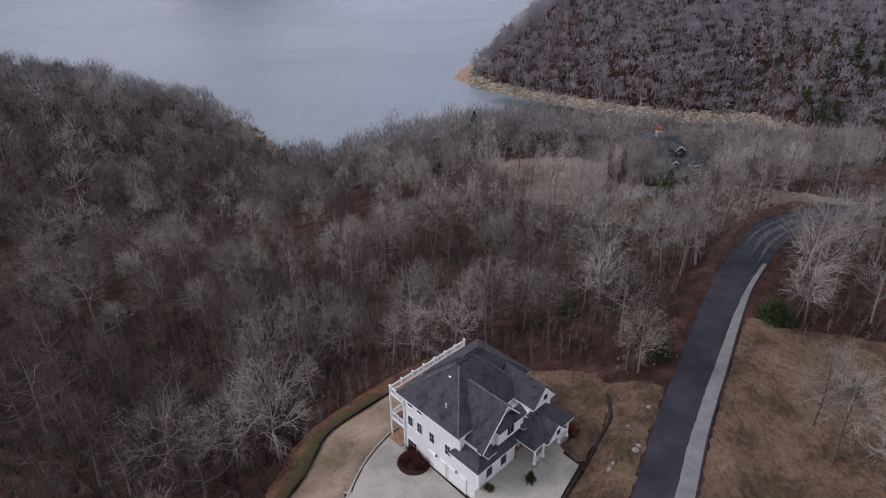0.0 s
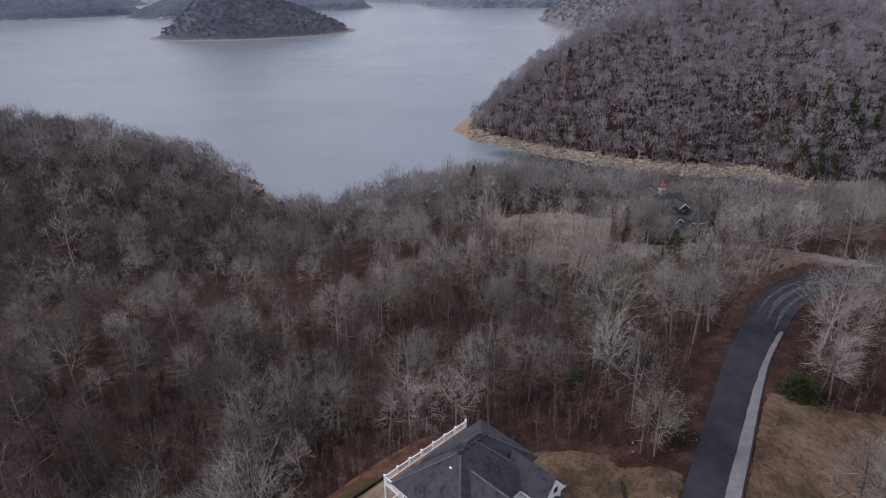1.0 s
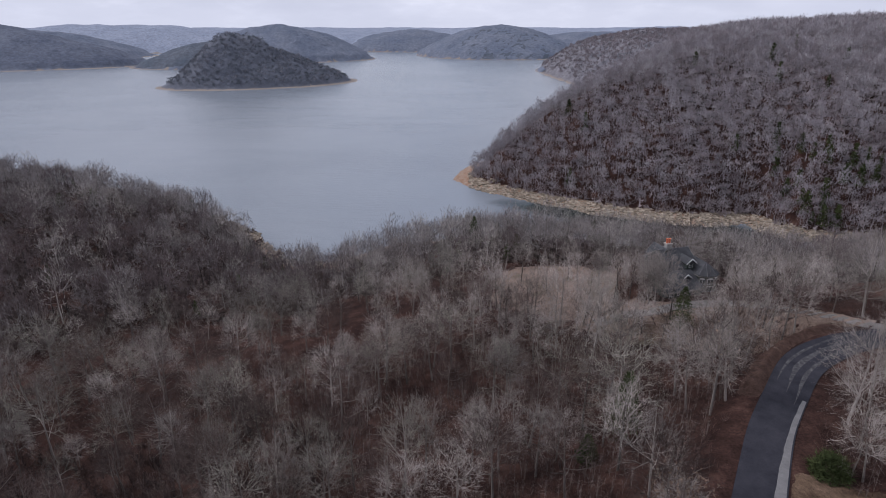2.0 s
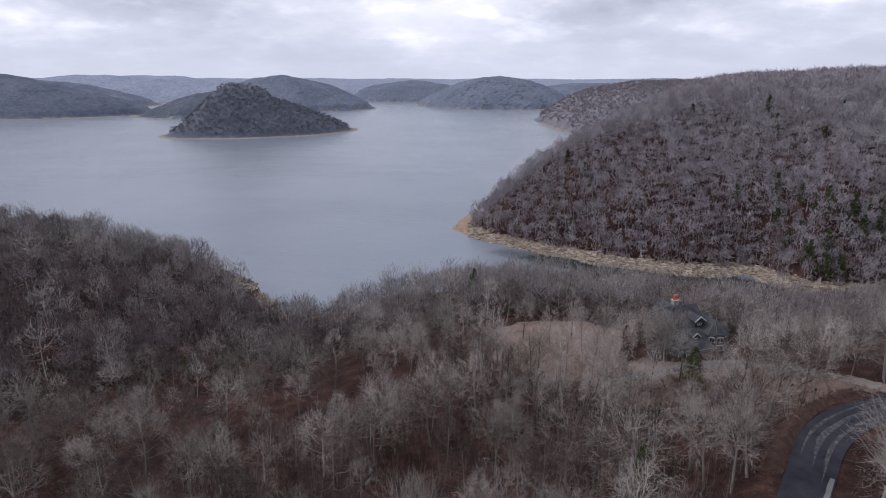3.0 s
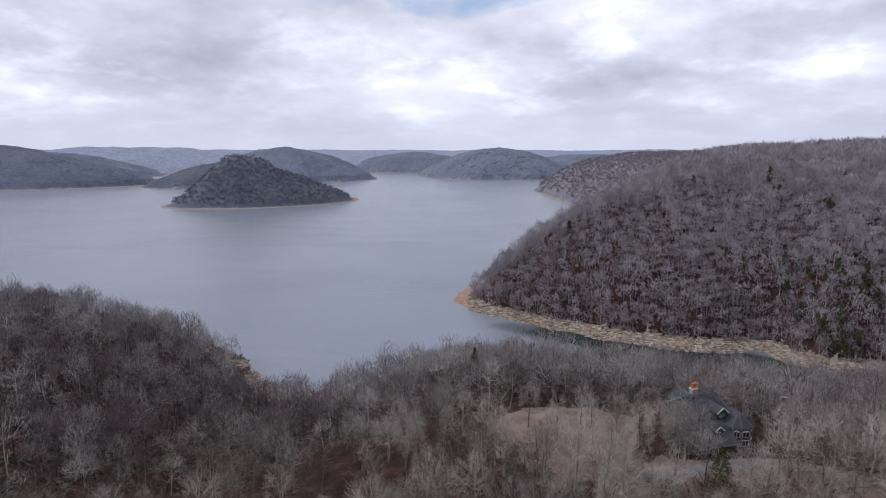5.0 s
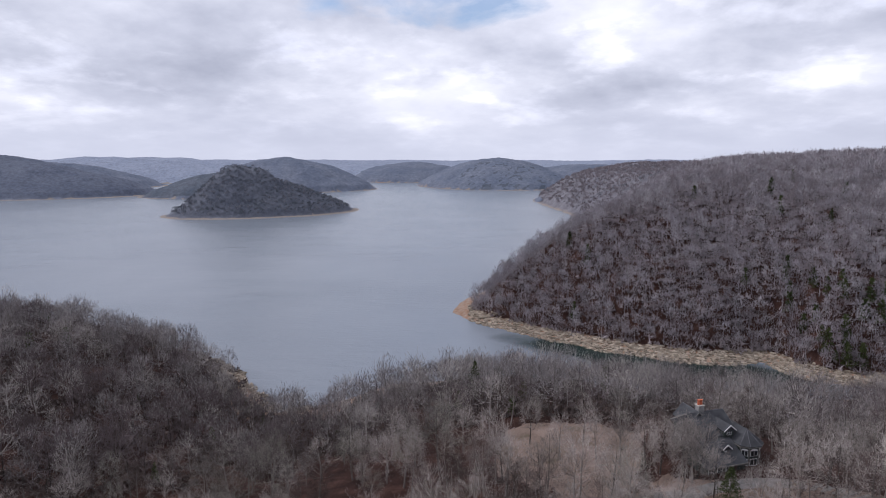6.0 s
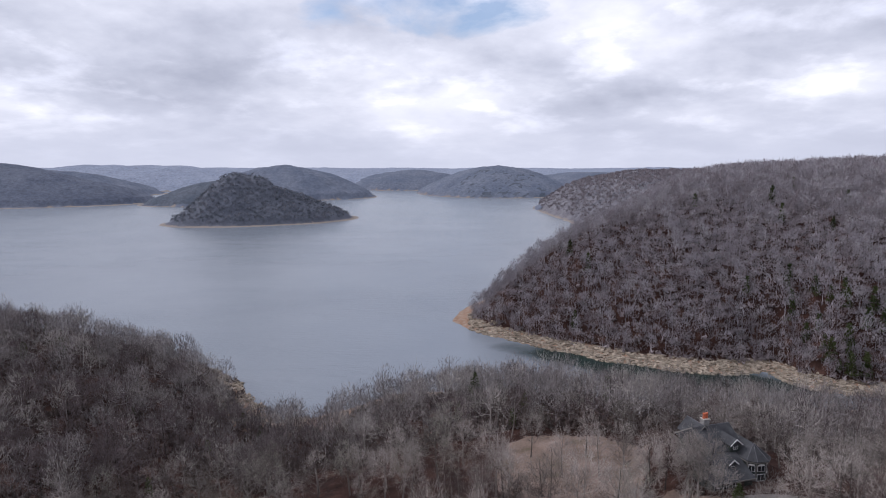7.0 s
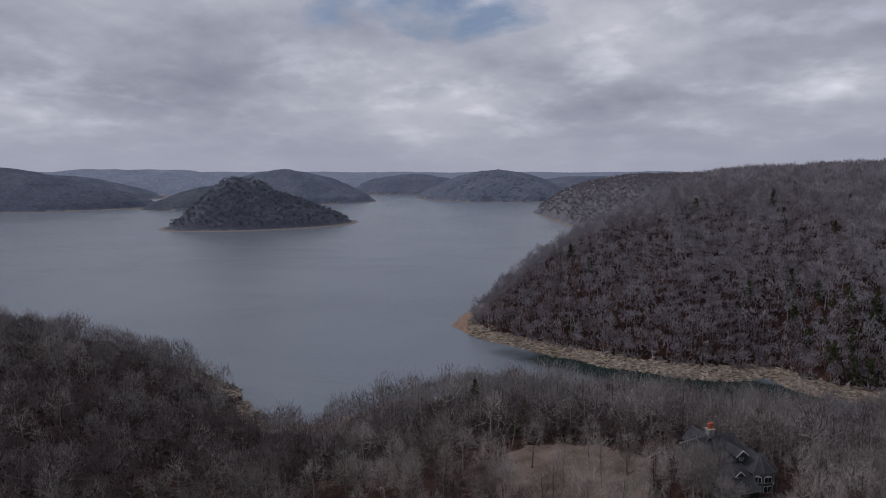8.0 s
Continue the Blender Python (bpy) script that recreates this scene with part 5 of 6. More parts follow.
for a in (6.9, 8.5, 11.5, 13.1):
    col = part("column", rod(bmesh.new(), (a, -17.15, 2.95), (a, -17.15, 5.66), 0.15, 0.12, 12), trim_white, house, "white round porch column")
    part("column_base", box(bmesh.new(), a - 0.2, a + 0.2, -17.35, -16.95, 2.95, 3.1, 0.02), trim_white, col)
    part("column_cap", box(bmesh.new(), a - 0.19, a + 0.19, -17.34, -16.96, 5.5, 5.66, 0.02), trim_white, col)
for a0, a1 in ((7.05, 8.35), (11.65, 12.95)):
    rp = block("porch_rail", a0, a1, 17.12, 17.18, 3.75, 3.83, trim_white)
    block("bottom_rail", a0, a1, 17.13, 17.17, 3.1, 3.16, trim_white, rp)
    for k in range(9):
        s = a0 + (a1 - a0) * (k + 0.5) / 9
        block("baluster", s - 0.02, s + 0.02, 17.13, 17.17, 3.16, 3.75, trim_white, rp)
dr = block("front_door", 9.5, 10.5, 14.52, 14.58, 2.95, 5.05, plain("door_paint", (0.10, 0.045, 0.035), 0.4), house, "dark red front door")
part("door_knob", rod(bmesh.new(), (10.38, -14.58, 3.95), (10.38, -14.66, 3.95), 0.035), plain("brass", (0.6, 0.45, 0.2), 0.3, 1.0), dr)
for a0 in (1.2, 3.6):
    w = block("window", a0, a0 + 1.1, 14.8, 14.86, 3.2, 4.7, trim_white)
    block("pane", a0 + 0.08, a0 + 1.02, 14.86, 14.88, 3.28, 4.62, glass, w)
for a0 in (7.2, 11.3):
    w = block("window", a0, a0 + 1.1, 14.52, 14.58, 3.5, 5.1, trim_white)
    block("pane", a0 + 0.08, a0 + 1.02, 14.58, 14.6, 3.58, 5.02, glass, w)
part("downspout", rod(bmesh.new(), (0.05, -14.85, 0.1), (0.05, -14.85, 5.4), 0.05), trim_white, house)
part("downspout", rod(bmesh.new(), (0.04, -2.6, 0.1), (0.04, -2.6, 8.2), 0.05), trim_white, house)


# ---- things about the white house ----
def spot(a, b):
    c, s = math.cos(radians(HOUSE_TURN)), math.sin(radians(HOUSE_TURN))
    return HOUSE_AT[0] + a * c + b * s, HOUSE_AT[1] + a * s - b * c


mulch = plain("dark_mulch", (0.045, 0.022, 0.018), 0.95, 0, 0.4, 3.0, 0.6)
stone = Mat("rock", 0.9)
c = stone.ramp(stone.noise(0.8, 6, 0.65), (0.3, (0.10, 0.092, 0.082)), (0.7, (0.22, 0.205, 0.185)))
stone.color(stone.mix(1.0, c, stone.ramp(stone.island(), (0, 0.65), (1, 1.15)), "MULTIPLY")).bump(stone.noise(4, 5), 0.6, 0.1)
red_twig = bark("red_twig", (0.075, 0.026, 0.024), (0.15, 0.06, 0.052))

bx, by = -3.6, 52.0
bed = thing("garden_bed", pose(bx, by, 54.95), "round planting bed of dark red leafless shrubs in mulch", "garden bed")
part("mulch", rod(bmesh.new(), (0, 0, -0.05), (0, 0, 0.14), 2.15, 1.9, 24), mulch, bed)
for i in range(7):
    t, r = i * 2.4, 0.35 + 0.22 * i
    co, tri = bush_arrays(60 + i, 1.1, 1.25, 60, 14, 0.04)
    p = mesh_part("shrub", raw_mesh("shrub", co + [r * math.cos(t), r * math.sin(t), 0.1], tri), red_twig, bed)


def shrub(name, x, y, z, r, h, mat, label, seed, stems=60, twigs=16, width=0.09, leafy_up=0.3):
    """A small bush with a short woody base."""
    ob = thing(name, pose(x, y, z), label, "shrub")
    part("stem", rod(bmesh.new(), (0, 0, -0.2), (0, 0, h * 0.4), 0.06, 0.03), trunk_bark, ob)
    co, tri = bush_arrays(seed, r, h, stems, twigs, width, leafy_up)
    mesh_part("foliage", raw_mesh("foliage", co, tri), mat, ob)
    return ob


x, y = spot(5.1, 18.1)
shrub("clipped_shrub", x, y, 57.45, 0.75, 1.5, needle, "dark upright evergreen shrub on the forecourt", 71)
x, y = spot(1.0, 15.6)
shrub("low_shrub", x, y, 57.4, 0.7, 0.7, needle, "low bright green shrub by the front wall", 72)
x, y = spot(14.6, 16.8)
shrub("red_shrub", x, y, height(x, y), 1.7, 1.8, bark("russet_leaf", (0.13, 0.045, 0.03), (0.22, 0.085, 0.05)), "russet shrub at the porch corner", 73, 80, 18, 0.12)
x, y = spot(14.9, 14.4)
shrub("red_shrub", x, y, height(x, y), 1.1, 1.2, red_twig, "dark red shrub at the porch corner", 74, 50, 14, 0.07)

# edging of dark timbers round the lawns
def edging(name, points, width, tall, label, seed, parent_label=""):
    ob = thing(name, pose(0, 0, 0), label, "edging")
    line = smooth_path([(x, y, 0) for x, y in points], 1.2)
    rnd = random.Random(seed)
    for i in range(len(line) - 1):
        p, q = line[i], line[i + 1]
        zp, zq = height(p[0], p[1]), height(q[0], q[1])
        d = Vector((q[0] - p[0], q[1] - p[1], 0)).normalized()
        n = Vector((-d.y, d.x, 0)) * width / 2
        bm = bmesh.new()
        top = tall + rnd.uniform(-0.04, 0.05)
        pts = []
        for v, z in ((Vector((p[0], p[1], zp)), zp), (Vector((q[0], q[1], zq)) - d * 0.03, zq)):
            pts += [v + n - Vector((0, 0, 0.3)), v - n - Vector((0, 0, 0.3)), v + n * 0.85 + Vector((0, 0, top)), v - n * 0.85 + Vector((0, 0, top))]
        part("timber", solid(bm, pts), timber, ob)
    return ob


edging("lawn_edging", [(-18.9, 40), (-18.5, 47.6), (-16.8, 52.2), (-15.7, 57.5), (-14.0, 59.9), (-11.3, 62.7), (-7.5, 66.3)], 0.2, 0.42, "low dark timber edging round the side lawn", 3)
edging("timber_wall", [(9.5, 38.3), (12.5, 43.8), (15.9, 48.6), (19.4, 53.5), (20.5, 55.6), (21.2, 58.5), (21.6, 61.0)], 0.32, 0.4, "low dark log wall edging the forecourt", 4)
edging("drive_kerb", [(-6.9, 56.9), (-8.6, 54.2), (-9.9, 51.4), (-10.6, 49.0), (-11.2, 46), (-10.3, 41)], 0.22, 0.2, "pale concrete kerb along the driveway", 5)
for o in bpy.data.objects["drive_kerb"].children:
    o.data.materials[0] = concrete.m
    o.name = "kerb"
drain = thing("storm_drain", pose(-11.2, 47.2, height(-11.2, 47.2)), "square concrete storm drain with a dark grate", "drain")
part("collar", box(bmesh.new(), -0.55, 0.55, -0.55, 0.55, -0.3, 0.14, 0.04), concrete.m, drain)
part("grate", box(bmesh.new(), -0.25, 0.25, -0.25, 0.25, 0.13, 0.165), dark_void, drain)


def boulder(x, y, r, seed, label="grey fieldstone boulder in the yard"):
    bm = bmesh.new()
    bmesh.ops.create_icosphere(bm, subdivisions=2, radius=r)
    for v in bm.verts:
        v.co *= 1 + 0.35 * noise.noise(v.co / r * 1.3 + Vector((seed, 0, 0)))
        v.co.z *= 0.62
    me = bpy.data.meshes.new("boulder")
    bm.to_mesh(me)
    bm.free()
    ob = tagged(new("boulder", me), label, "boulder", "yard boulders")
    me.materials.append(stone.m)
    ob.matrix_world = pose(x, y, height(x, y) + 0.22 * r, 0, 0, seed * 70)
    return ob


for i, (x, y, r) in enumerate([(18.3, 46.7, 0.42), (18.9, 47.5, 0.3), (21.6, 49.0, 0.4), (22.2, 49.7, 0.3), (25.2, 55.9, 0.35), (21.9, 53.0, 0.3)]):
    boulder(x, y, r, i + 1)
ubox = thing("utility_box", pose(51.6, 97.5, height(51.6, 97.5), 0, 0, 50), "squat green metal utility box by the road", "utility box")
green_paint = plain("green_paint", (0.05, 0.075, 0.06), 0.5)
part("cabinet", box(bmesh.new(), -0.5, 0.5, -0.4, 0.4, 0.1, 0.75, 0.05), green_paint, ubox)
part("lid", box(bmesh.new(), -0.54, 0.54, -0.44, 0.44, 0.75, 0.83, 0.03), green_paint, ubox)
part("plinth", box(bmesh.new(), -0.65, 0.65, -0.55, 0.55, -0.3, 0.1), concrete.m, ubox)


# ---- single trees and shrubs that stand out ----
def lone_tree(name, x, y, h, seed, label, wood_mat, twig_mat, leafy=0.0, spread_by=1.0, dome=700, lean=0.05, dw=0.05, limbs=14):
    t = thing(name, pose(x, y, height(x, y)), label, "tree")
    w, c, l = bare_tree(seed, h, limbs, 6, 5, 2, 0.04, 6, 0.72 * spread_by, leafy, lean, dome // 3, 1.3, dw * 0.7)
    mesh_part("trunk", raw_mesh("trunk", *w, True), wood_mat, t)
    mesh_part("crown", raw_mesh("crown", *c), twig_mat, t)
    if len(l[1]):
        mesh_part("leaves", raw_mesh("leaves", *l), dry_leaf, t, "pale tan dead leaves")
    return t


lone_tree("beech_tree", 26.2, 63.6, 11.5, 501, "small pale tree still holding tan leaves beside the road", pale_bark, pale_bark, 0.5, 1.15, 900, 0.06)
lone_tree("white_tree", 44.5, 92.5, 17, 502, "tall whitish tree leaning beside the road", pale_bark, pale_bark, 0.01, 0.9, 420, 0.12, 0.045)
lone_tree("white_tree", 41.0, 90.0, 16, 503, "tall whitish forked tree beside the road", pale_bark, pale_bark, 0.01, 0.9, 420, 0.10, 0.045)
lone_tree("yard_tree", 43.7, 52.9, 13, 504, "bare dark-trunked tree on the grass slope", trunk_bark, twig_bark, 0, 0.95, 420, 0.05, 0.045)
lone_tree("yard_tree", 42.8, 47.0, 14, 505, "bare grey tree leaning on the grass slope", trunk_bark, twig_bark, 0, 1.0, 420, 0.10, 0.045)
lone_tree("yard_tree", 45.6, 43.2, 12, 506, "bare pale tree at the slope's edge", pale_bark, twig_bark, 0, 0.9, 380, 0.08, 0.045)
lone_tree("yard_tree", 53.5, 73.5, 12, 507, "bare grey tree with spreading limbs by the bush", pale_bark, twig_bark, 0, 1.2, 420, 0.12, 0.045)
lone_tree("yard_tree", 62.0, 72.0, 15, 508, "bare tree at the wood's edge with dry leaves", pale_bark, twig_bark, 0.02, 1.0, 500, 0.06, 0.05)
lone_tree("yard_tree", 68.0, 90.0, 16, 509, "tall bare tree inside the road's bend with dry leaves", pale_bark, twig_bark, 0.03, 0.9, 600, 0.06, 0.05)
lone_tree("shade_tree", 69.0, 128.5, 18, 510, "broad bare shade tree by the lane", trunk_bark, twig_bark, 0, 1.25, 900, 0.03, 0.06)
lone_tree("pale_tree", -2.9, 88.9, 17, 511, "pale pinkish bare tree with a rounded crown", pale_bark, pale_bark, 0, 0.95, 900, 0.04, 0.05)
lone_tree("pale_tree", -26.4, 87.6, 17, 512, "large bare tree with whitish branching crown", pale_bark, pale_bark, 0, 1.1, 900, 0.05, 0.05)
for i, (x, y, h) in enumerate([(50, 146, 14), (47, 151, 14), (76, 151, 15), (45, 157, 14), (78.5, 139, 16), (31, 128, 15), (40, 127, 14), (-32, 78, 15), (14, 86, 16), (25, 82, 17), (56, 110, 17), (33, 140, 16), (24, 156, 15), (44, 150, 16), (38, 168, 15), (52.5, 138, 13), (30, 172, 14), (38, 182, 15), (46, 176, 13), (24, 184, 15), (43, 166, 14), (66, 136, 14), (51, 149, 15), (53, 147, 15), (51.3, 144.8, 15), (52.0, 152.5, 13), (49.5, 147.5, 13), (80, 146, 16), (84, 140, 17), (74, 138, 15), (79, 130, 15), (22, 152, 15), (28, 146, 16), (15, 164, 15), (10, 158, 15), (16, 147, 16), (37, 136, 14), (45, 134, 13)]):
    lone_tree("lone_tree", x, y, h, 520 + i, "bare tree with greyish limbs at the wood's edge", (pale_bark, trunk_bark)[i % 2], twig_bark, 0, 1.05, 700, 0.05, 0.055)


def cedar(x, y, h, w, seed, label):
    t = thing("cedar_tree", pose(x, y, height(x, y)), label, "tree")
    wd, c = conifer(seed, h, w, 34, 14, 0.42)
    mesh_part("trunk", raw_mesh("trunk", *wd, True), trunk_bark, t)
    mesh_part("foliage", raw_mesh("foliage", *c), needle, t)


cedar(28.5, 91.5, 12, 3.4, 601, "dark green cedar among the bare trees")
cedar(21.5, 86, 5, 1.8, 602, "small green cedar among the bare trees")
cedar(53.6, 134.0, 10.5, 3.2, 603, "green cedar beside the lane and dark house")
cedar(12.3, 241, 15, 4.5, 604, "tall green pine above the shore woods")
cedar(-158, 377, 14, 3.2, 605, "dark spire-shaped cedar near the shore")
cedar(29, 66, 4, 2.0, 606, "young green cedar near the leafy tree")
shrub("evergreen_bush", 49.9, 74.8, height(49.9, 74.8), 2.9, 3.3, needle, "large rounded dark evergreen bush beside the road", 81, 170, 60, 0.13, 0.5)

# ---- the dark house beyond the clearing ----
green_wall = plain("dark_green_siding", (0.026, 0.036, 0.032), 0.7, 0, 0.2, 0.8)
slate = Mat("slate_shingle", 0.85)
g = slate.ramp(slate.noise(0.5, 5, 0.6), (0.3, (0.036, 0.037, 0.041)), (0.7, (0.075, 0.076, 0.082)))
slate.color(slate.mix(1.0, g, slate.ramp(slate.noise(10, 3), (0.3, 0.75), (0.7, 1.15)), "MULTIPLY")).bump(slate.noise(8, 3), 0.4, 0.03)
grey_stone = plain("grey_stonework", (0.25, 0.245, 0.24), 0.9, 0, 0.25, 2.0, 0.4)
terracotta = plain("terracotta", (0.50, 0.14, 0.075), 0.8, 0, 0.15, 4.0)
far = thing("dark_house", pose(61.0, 157.0, 50.2, 0, 0, 16), "dark green house with grey gabled roofs and dormers behind trees", "house")


def fblock(name, x0, x1, y0, y1, z0, z1, mat, parent=far, label=""):
    return part(name, box(bmesh.new(), x0, x1, y0, y1, z0, z1), mat, parent, label)


def fhull(name, pts, mat, parent=far, label=""):
    return part(name, solid(bmesh.new(), pts), mat, parent, label)


def gable(name, x0, x1, y0, y1, ze, zr, along, over=0.45, label=""):
    """A pitched roof whose ridge runs along x or y, with pale rake boards at its open ends."""
    x0, x1, y0, y1 = x0 - over, x1 + over, y0 - over, y1 + over
    base = [(x, y, z) for x in (x0, x1) for y in (y0, y1) for z in (ze, ze - 0.18)]
    xm, ym = (x0 + x1) / 2, (y0 + y1) / 2
    top = [(x0, ym, zr), (x1, ym, zr)] if along == "x" else [(xm, y0, zr), (xm, y1, zr)]
    r = fhull(name, base + top, slate.m, far, label)
    ends = [((x0, y0), (x0, ym), (x0, y1), (-0.05, 0)), ((x1, y0), (x1, ym), (x1, y1), (0.05, 0))] if along == "x" else [((x0, y0), (xm, y0), (x1, y0), (0, -0.05))]
    for a, m, b, (ox, oy) in ends:
        for foot in (a, b):
            pts = [(p[0] + k * ox, p[1] + k * oy, z) for k in (0.1, 1) for p, z in ((foot, ze - 0.2), (foot, ze + 0.04), (m, zr - 0.22), (m, zr + 0.03))]
            fhull("rake_board", pts, taupe_trim, r)
    part("ridge_cap", rod(bmesh.new(), top[0], top[1], 0.10, 0.10, 6), cap_grey, r)
    return r


def wall_window(p, q, z0, z1, cols=2, rows=1, arch=0.0, parent=far):
    """A framed window set flat on a wall running from p to q, its outside to the right of the way."""
    p, q = Vector((*p, 0)), Vector((*q, 0))
    u = (q - p).normalized()
    n = Vector((u.y, -u.x, 0))
    w = (q - p).length

    def panel(s0, s1, za, zb, d0, d1, top=0.0):
        pts = [p + u * s + n * d + Vector((0, 0, z)) for s in (s0, s1) for d in (d0, d1) for z in (za, zb)]
        if top:
            for k in range(1, 6):
                t = math.pi * k / 6
                pts += [p + u * ((s0 + s1) / 2 - math.cos(t) * (s1 - s0) / 2) + n * d + Vector((0, 0, zb + top * math.sin(t))) for d in (d0, d1)]
        return pts

    fr = fhull("window_frame", panel(0, w, z0, z1, 0.0, 0.09, arch), trim_white, parent)
    b = 0.09
    for i in range(cols):
        for j in range(rows):
            s0, s1 = b + (w - b) * i / cols, (w - b) * (i + 1) / cols
            za, zb = z0 + b + (z1 - z0 - b) * j / rows, z0 + (z1 - z0 - b) * (j + 1) / rows
            fhull("pane", panel(s0, s1, za, zb, 0.092, 0.11), glass, fr)
    return fr


taupe_trim = plain("taupe_trim", (0.20, 0.19, 0.178), 0.6, 0, 0.08)
# main block and the wing behind the chimney
fblock("wall", -4.4, 4.5, -1.2, 8.6, -1.0, 5.3, green_wall, far, "dark green siding")
gable("main_roof", -4.4, 4.5, -1.2, 8.8, 5.3, 8.85, "x", 0.45, "dark grey shingle roof")
for xe in (-4.4, 4.5):
    fhull("gable_wall", [(xe + d, y, z) for d in (-0.1, 0.1) for y, z in ((-1.2, 5.2), (8.8, 5.2), (3.8, 8.55))], green_wall)
fblock("wall", -4.2, 0.0, 4.0, 8.4, 4.8, 6.6, green_wall)
gable("wing_roof", -4.2, 0.0, 3.4, 8.4, 6.6, 9.2, "y")
wall_window((-4.52, 4.7), (-4.52, 2.9), 5.6, 6.6, 2, 1, 0.7)
wall_window((-4.52, 6.9), (-4.52, 5.5), 1.0, 2.7)
wall_window((-4.52, 2.0), (-4.52, 0.6), 1.0, 2.7)
# long low roof over the front rooms
fblock("wall", -8.0, 2.2, -6.9, -1.2, -1.0, 2.15, green_wall)
lean = fhull("front_roof", [(x, y, z + d) for x in (-8.5, 2.2) for y, z in ((-1.25, 5.3), (-7.8, 2.05)) for d in (0, -0.2)], slate.m, far, "long grey shingle slope over the front rooms")
fhull("fascia", [(x, y, z) for x in (-8.5, 2.2) for y in (-7.81, -7.87) for z in (1.8, 2.07)], taupe_trim, lean)
for x0 in (-7.2, -5.0, -2.8):
    wall_window((x0, -6.92), (x0 + 1.3, -6.92), -0.1, 1.5, 2, 2)
fr = fblock("entry_door", -0.9, 0.1, -6.98, -6.9, -0.6, 1.6, plain("entry_paint", (0.05, 0.03, 0.025), 0.5), far, "dark front door")
# the bay-fronted wing
BAY = [(2.7, 2.0), (2.7, -4.7), (4.0, -5.8), (6.3, -6.0), (7.7, -5.0), (7.7, 2.0)]
fhull("bay_wall", [(x, y, z) for x, y in BAY for z in (-1.0, 4.35)], green_wall, far, "dark green bay wall")
EAVES = [(2.25, 2.2), (2.25, -4.95), (3.8, -6.3), (6.5, -6.5), (8.2, -5.25), (8.2, 2.2)]
bay_roof = fhull("bay_roof", [(x, y, z) for x, y in EAVES for z in (4.3, 4.45)] + [(5.4, 3.0, 7.1), (5.35, -3.2, 7.1)], slate.m, far, "grey hipped shingle roof over the bay")
fhull("fascia", [(x, y, z) for x, y in EAVES for z in (4.1, 4.292)], taupe_trim, bay_roof)
for x0, y0 in EAVES[1:5]:
    part("hip_cap", rod(bmesh.new(), (x0, y0, 4.47), (5.35, -3.2, 7.12), 0.07, 0.07, 6), cap_grey, bay_roof)
for (x0, y0), (x1, y1) in zip(BAY[1:4], BAY[2:5]):
    for z0, z1, arch in ((0.0, 1.5, 0.0), (2.1, 3.4, 0.32)):
        a, b = Vector((x0, y0)), Vector((x1, y1))
        wall_window(tuple(a.lerp(b, 0.12)), tuple(a.lerp(b, 0.88)), z0, z1, 2, 1, arch)
for x, y in BAY[1:5]:
    fblock("corner_board", x - 0.08, x + 0.08, y - 0.08, y + 0.08, -1.0, 4.1, taupe_trim)
# two gabled dormers
for xc, yf, yb, zr, half, nm in ((1.9, -2.3, 1.6, 8.0, 1.6, "upper_dormer"), (-1.1, -5.2, -1.6, 5.2, 1.25, "lower_dormer")):
    ze = zr - 1.25 * half / 1.5
    dm = fblock(nm, xc - half * 0.72, xc + half * 0.72, yf + 0.4, yb, ze - 1.6, ze + 0.05, green_wall)
    fhull("dormer_front", [(xc + sx, yf + d, z) for d in (0.38, 0.5) for sx, z in ((-half * 0.72, ze), (half * 0.72, ze), (0, zr - 0.3))], green_wall, dm)
    rf = fhull("dormer_roof", [(xc + sx * half, y, ze + d) for sx in (-1, 1) for y in (yf, yb + 1.2) for d in (0, -0.14)] + [(xc, y, zr) for y in (yf, yb + 1.2)], slate.m, dm)
    for sx in (-1, 1):
        fhull("rake_board", [(x, y, z) for y in (yf - 0.06, yf - 0.005) for x, z in ((xc + sx * half, ze - 0.2), (xc + sx * half, ze + 0.03), (xc, zr - 0.26), (xc, zr + 0.03))], trim_white, dm)
    wall_window((xc - half * 0.36, yf + 0.37), (xc + half * 0.36, yf + 0.37), ze - 1.1, ze + 0.05, 2, 2, half * 0.3, dm)
ch = fblock("chimney", -1.75, -0.35, 3.6, 4.9, 6.0, 10.15, grey_stone, far, "grey stone chimney")
part("chimney_cap", box(bmesh.new(), -1.92, -0.18, 3.45, 5.05, 10.15, 10.35, 0.04), concrete.m, ch)
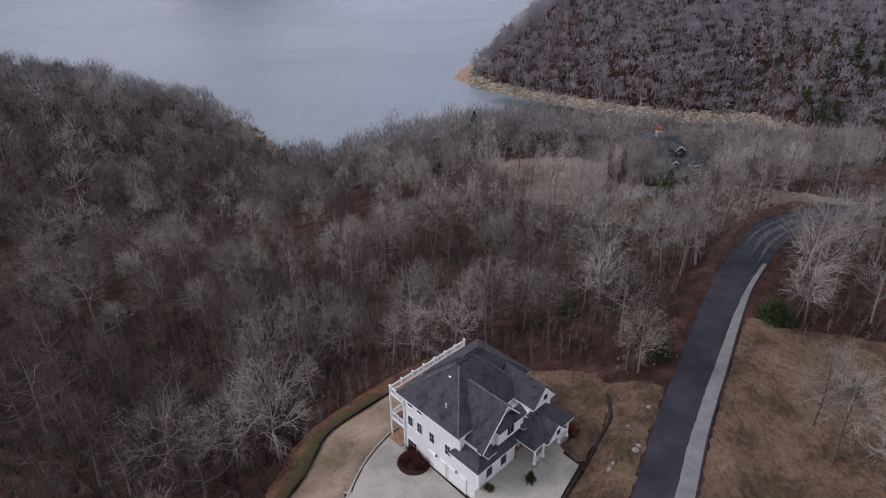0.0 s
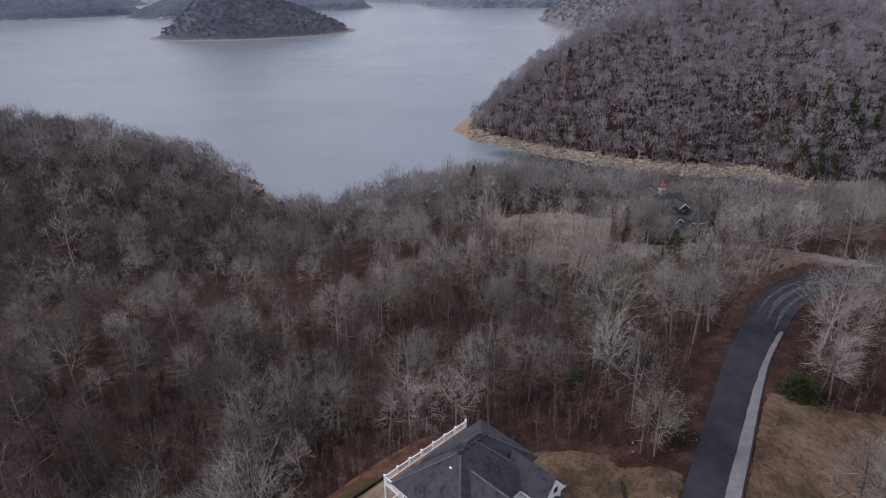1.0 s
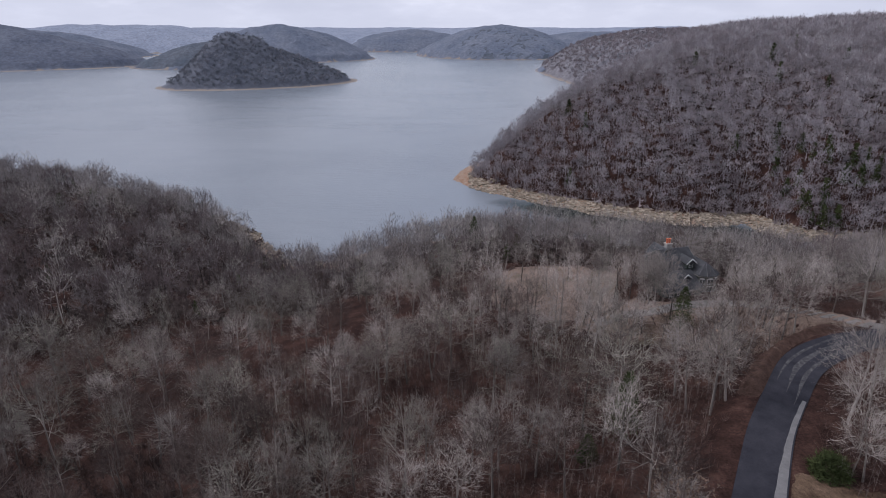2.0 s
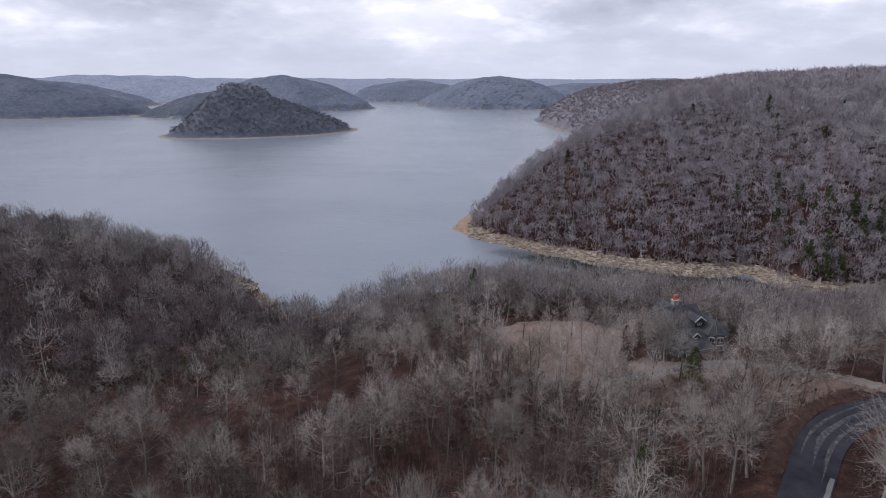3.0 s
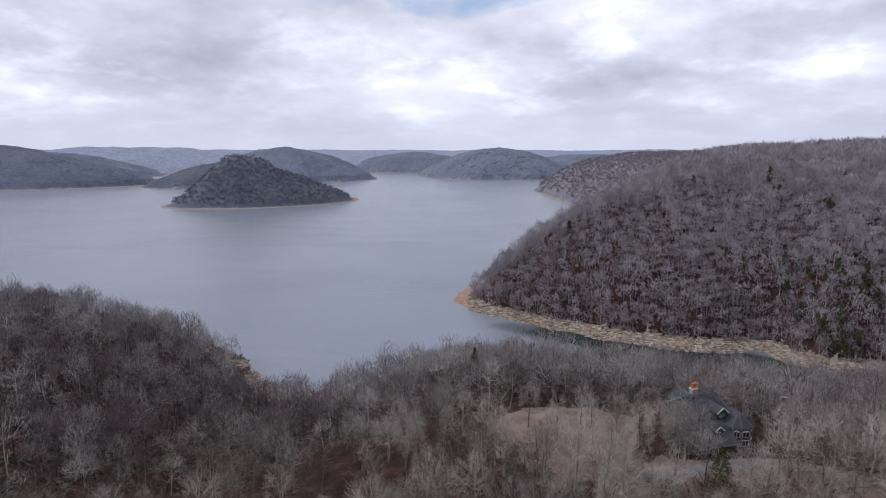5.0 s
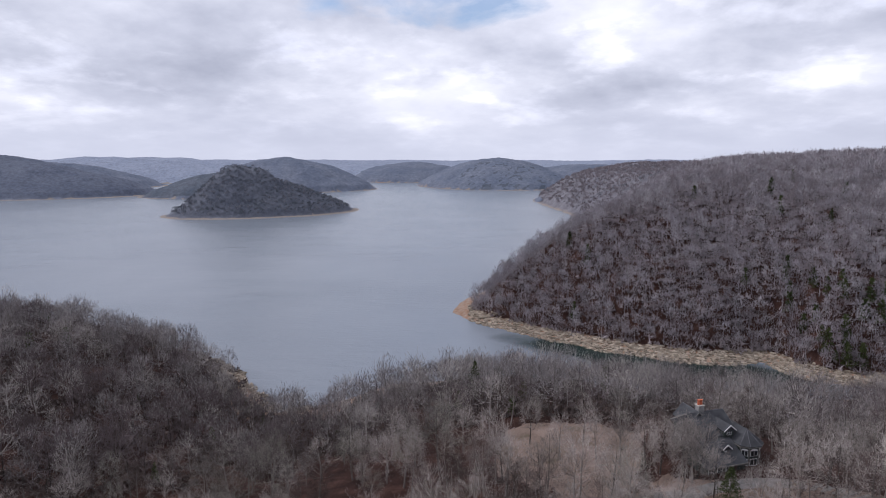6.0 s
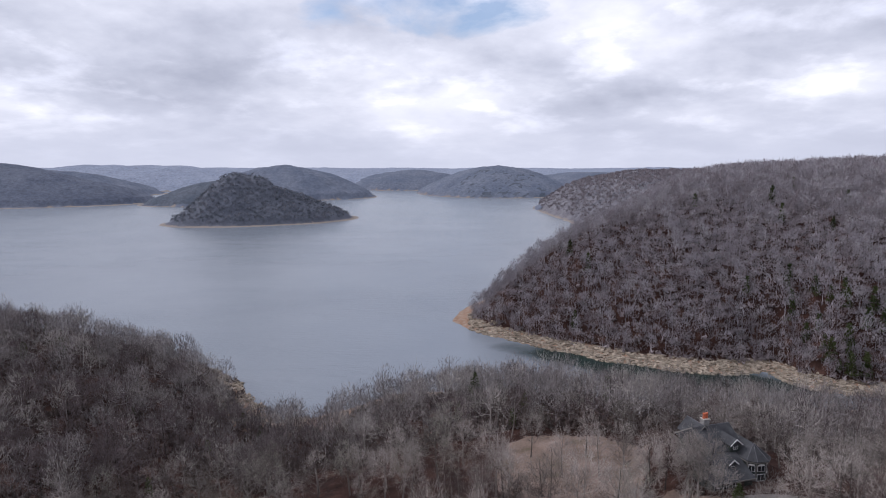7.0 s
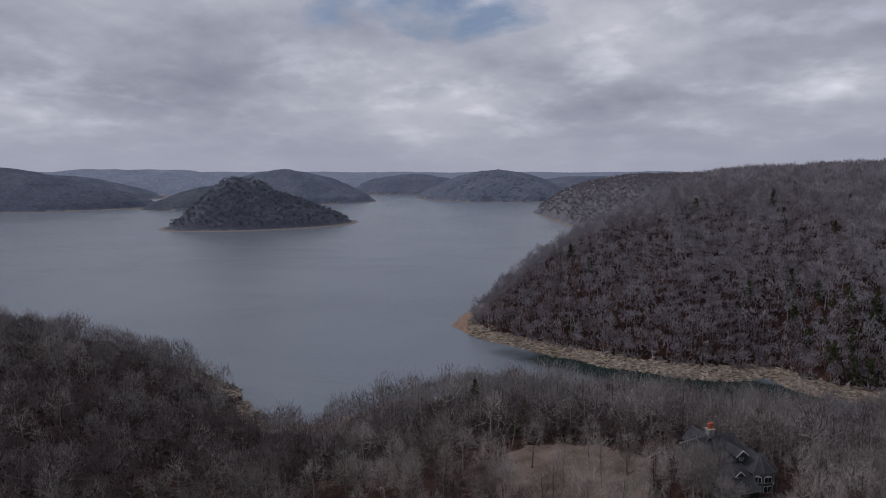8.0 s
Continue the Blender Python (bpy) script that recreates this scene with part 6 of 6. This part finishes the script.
for dx in (-1.4, -0.7):
    part("chimney_pot", rod(rod(bmesh.new(), (dx, 4.25, 10.35), (dx, 4.25, 11.35), 0.29, 0.23, 10), (dx, 4.25, 11.35), (dx, 4.25, 11.55), 0.32, 0.32, 10), terracotta, ch, "orange terracotta chimney pot")

# ---- rocks along the drawn-down shores ----
def shore_rocks(name, ring, x_lo, x_hi, y_lo, y_hi, count, lo, hi, seed, label):
    rs = np.random.RandomState(seed)
    x, y = rs.uniform(x_lo, x_hi, count * 12), rs.uniform(y_lo, y_hi, count * 12)
    d = shore_distance(x, y, ring)
    z = land(x, y)
    keep = (z > -0.3) & (z < 6.0) & (d > -4) & (d < 15)
    x, y, z = x[keep][:count], y[keep][:count], z[keep][:count]
    kinds = []
    for i in range(8):
        rnd = random.Random(700 + i)
        bm = solid(bmesh.new(), [(rnd.choice((-1, 1)) * rnd.uniform(0.5, 1.05), rnd.choice((-1, 1)) * rnd.uniform(0.35, 0.8), rnd.choice((-1, 1)) * rnd.uniform(0.18, 0.5)) for _ in range(13)])
        bmesh.ops.triangulate(bm, faces=bm.faces)
        bm.verts.index_update()
        kinds.append((np.array([tuple(v.co) for v in bm.verts]), np.array([[v.index for v in f.verts] for f in bm.faces])))
        bm.free()
    return strewn(name, kinds, np.stack([x, y, z], 1), shore_stone.m, label, "rocks", (lo, hi))


shore_stone = Mat("shore_stone", 0.9)
c = shore_stone.ramp(shore_stone.noise(0.25, 6, 0.65), (0.3, (0.19, 0.15, 0.115)), (0.7, (0.36, 0.31, 0.25)))
shore_stone.color(shore_stone.mix(1.0, c, shore_stone.ramp(shore_stone.island(), (0, 0.55), (1, 1.2)), "MULTIPLY")).bump(shore_stone.noise(2, 5), 0.5, 0.2)
shore_rocks("cove_rocks", HEAD_SHORE, 20, 270, 305, 490, 3600, 0.25, 1.8, 51, "pale broken limestone rocks along the cove shore")
shore_rocks("near_rocks", NEAR_SHORE, -150, -60, 295, 385, 700, 0.4, 1.7, 52, "pale broken rocks along the near shore")
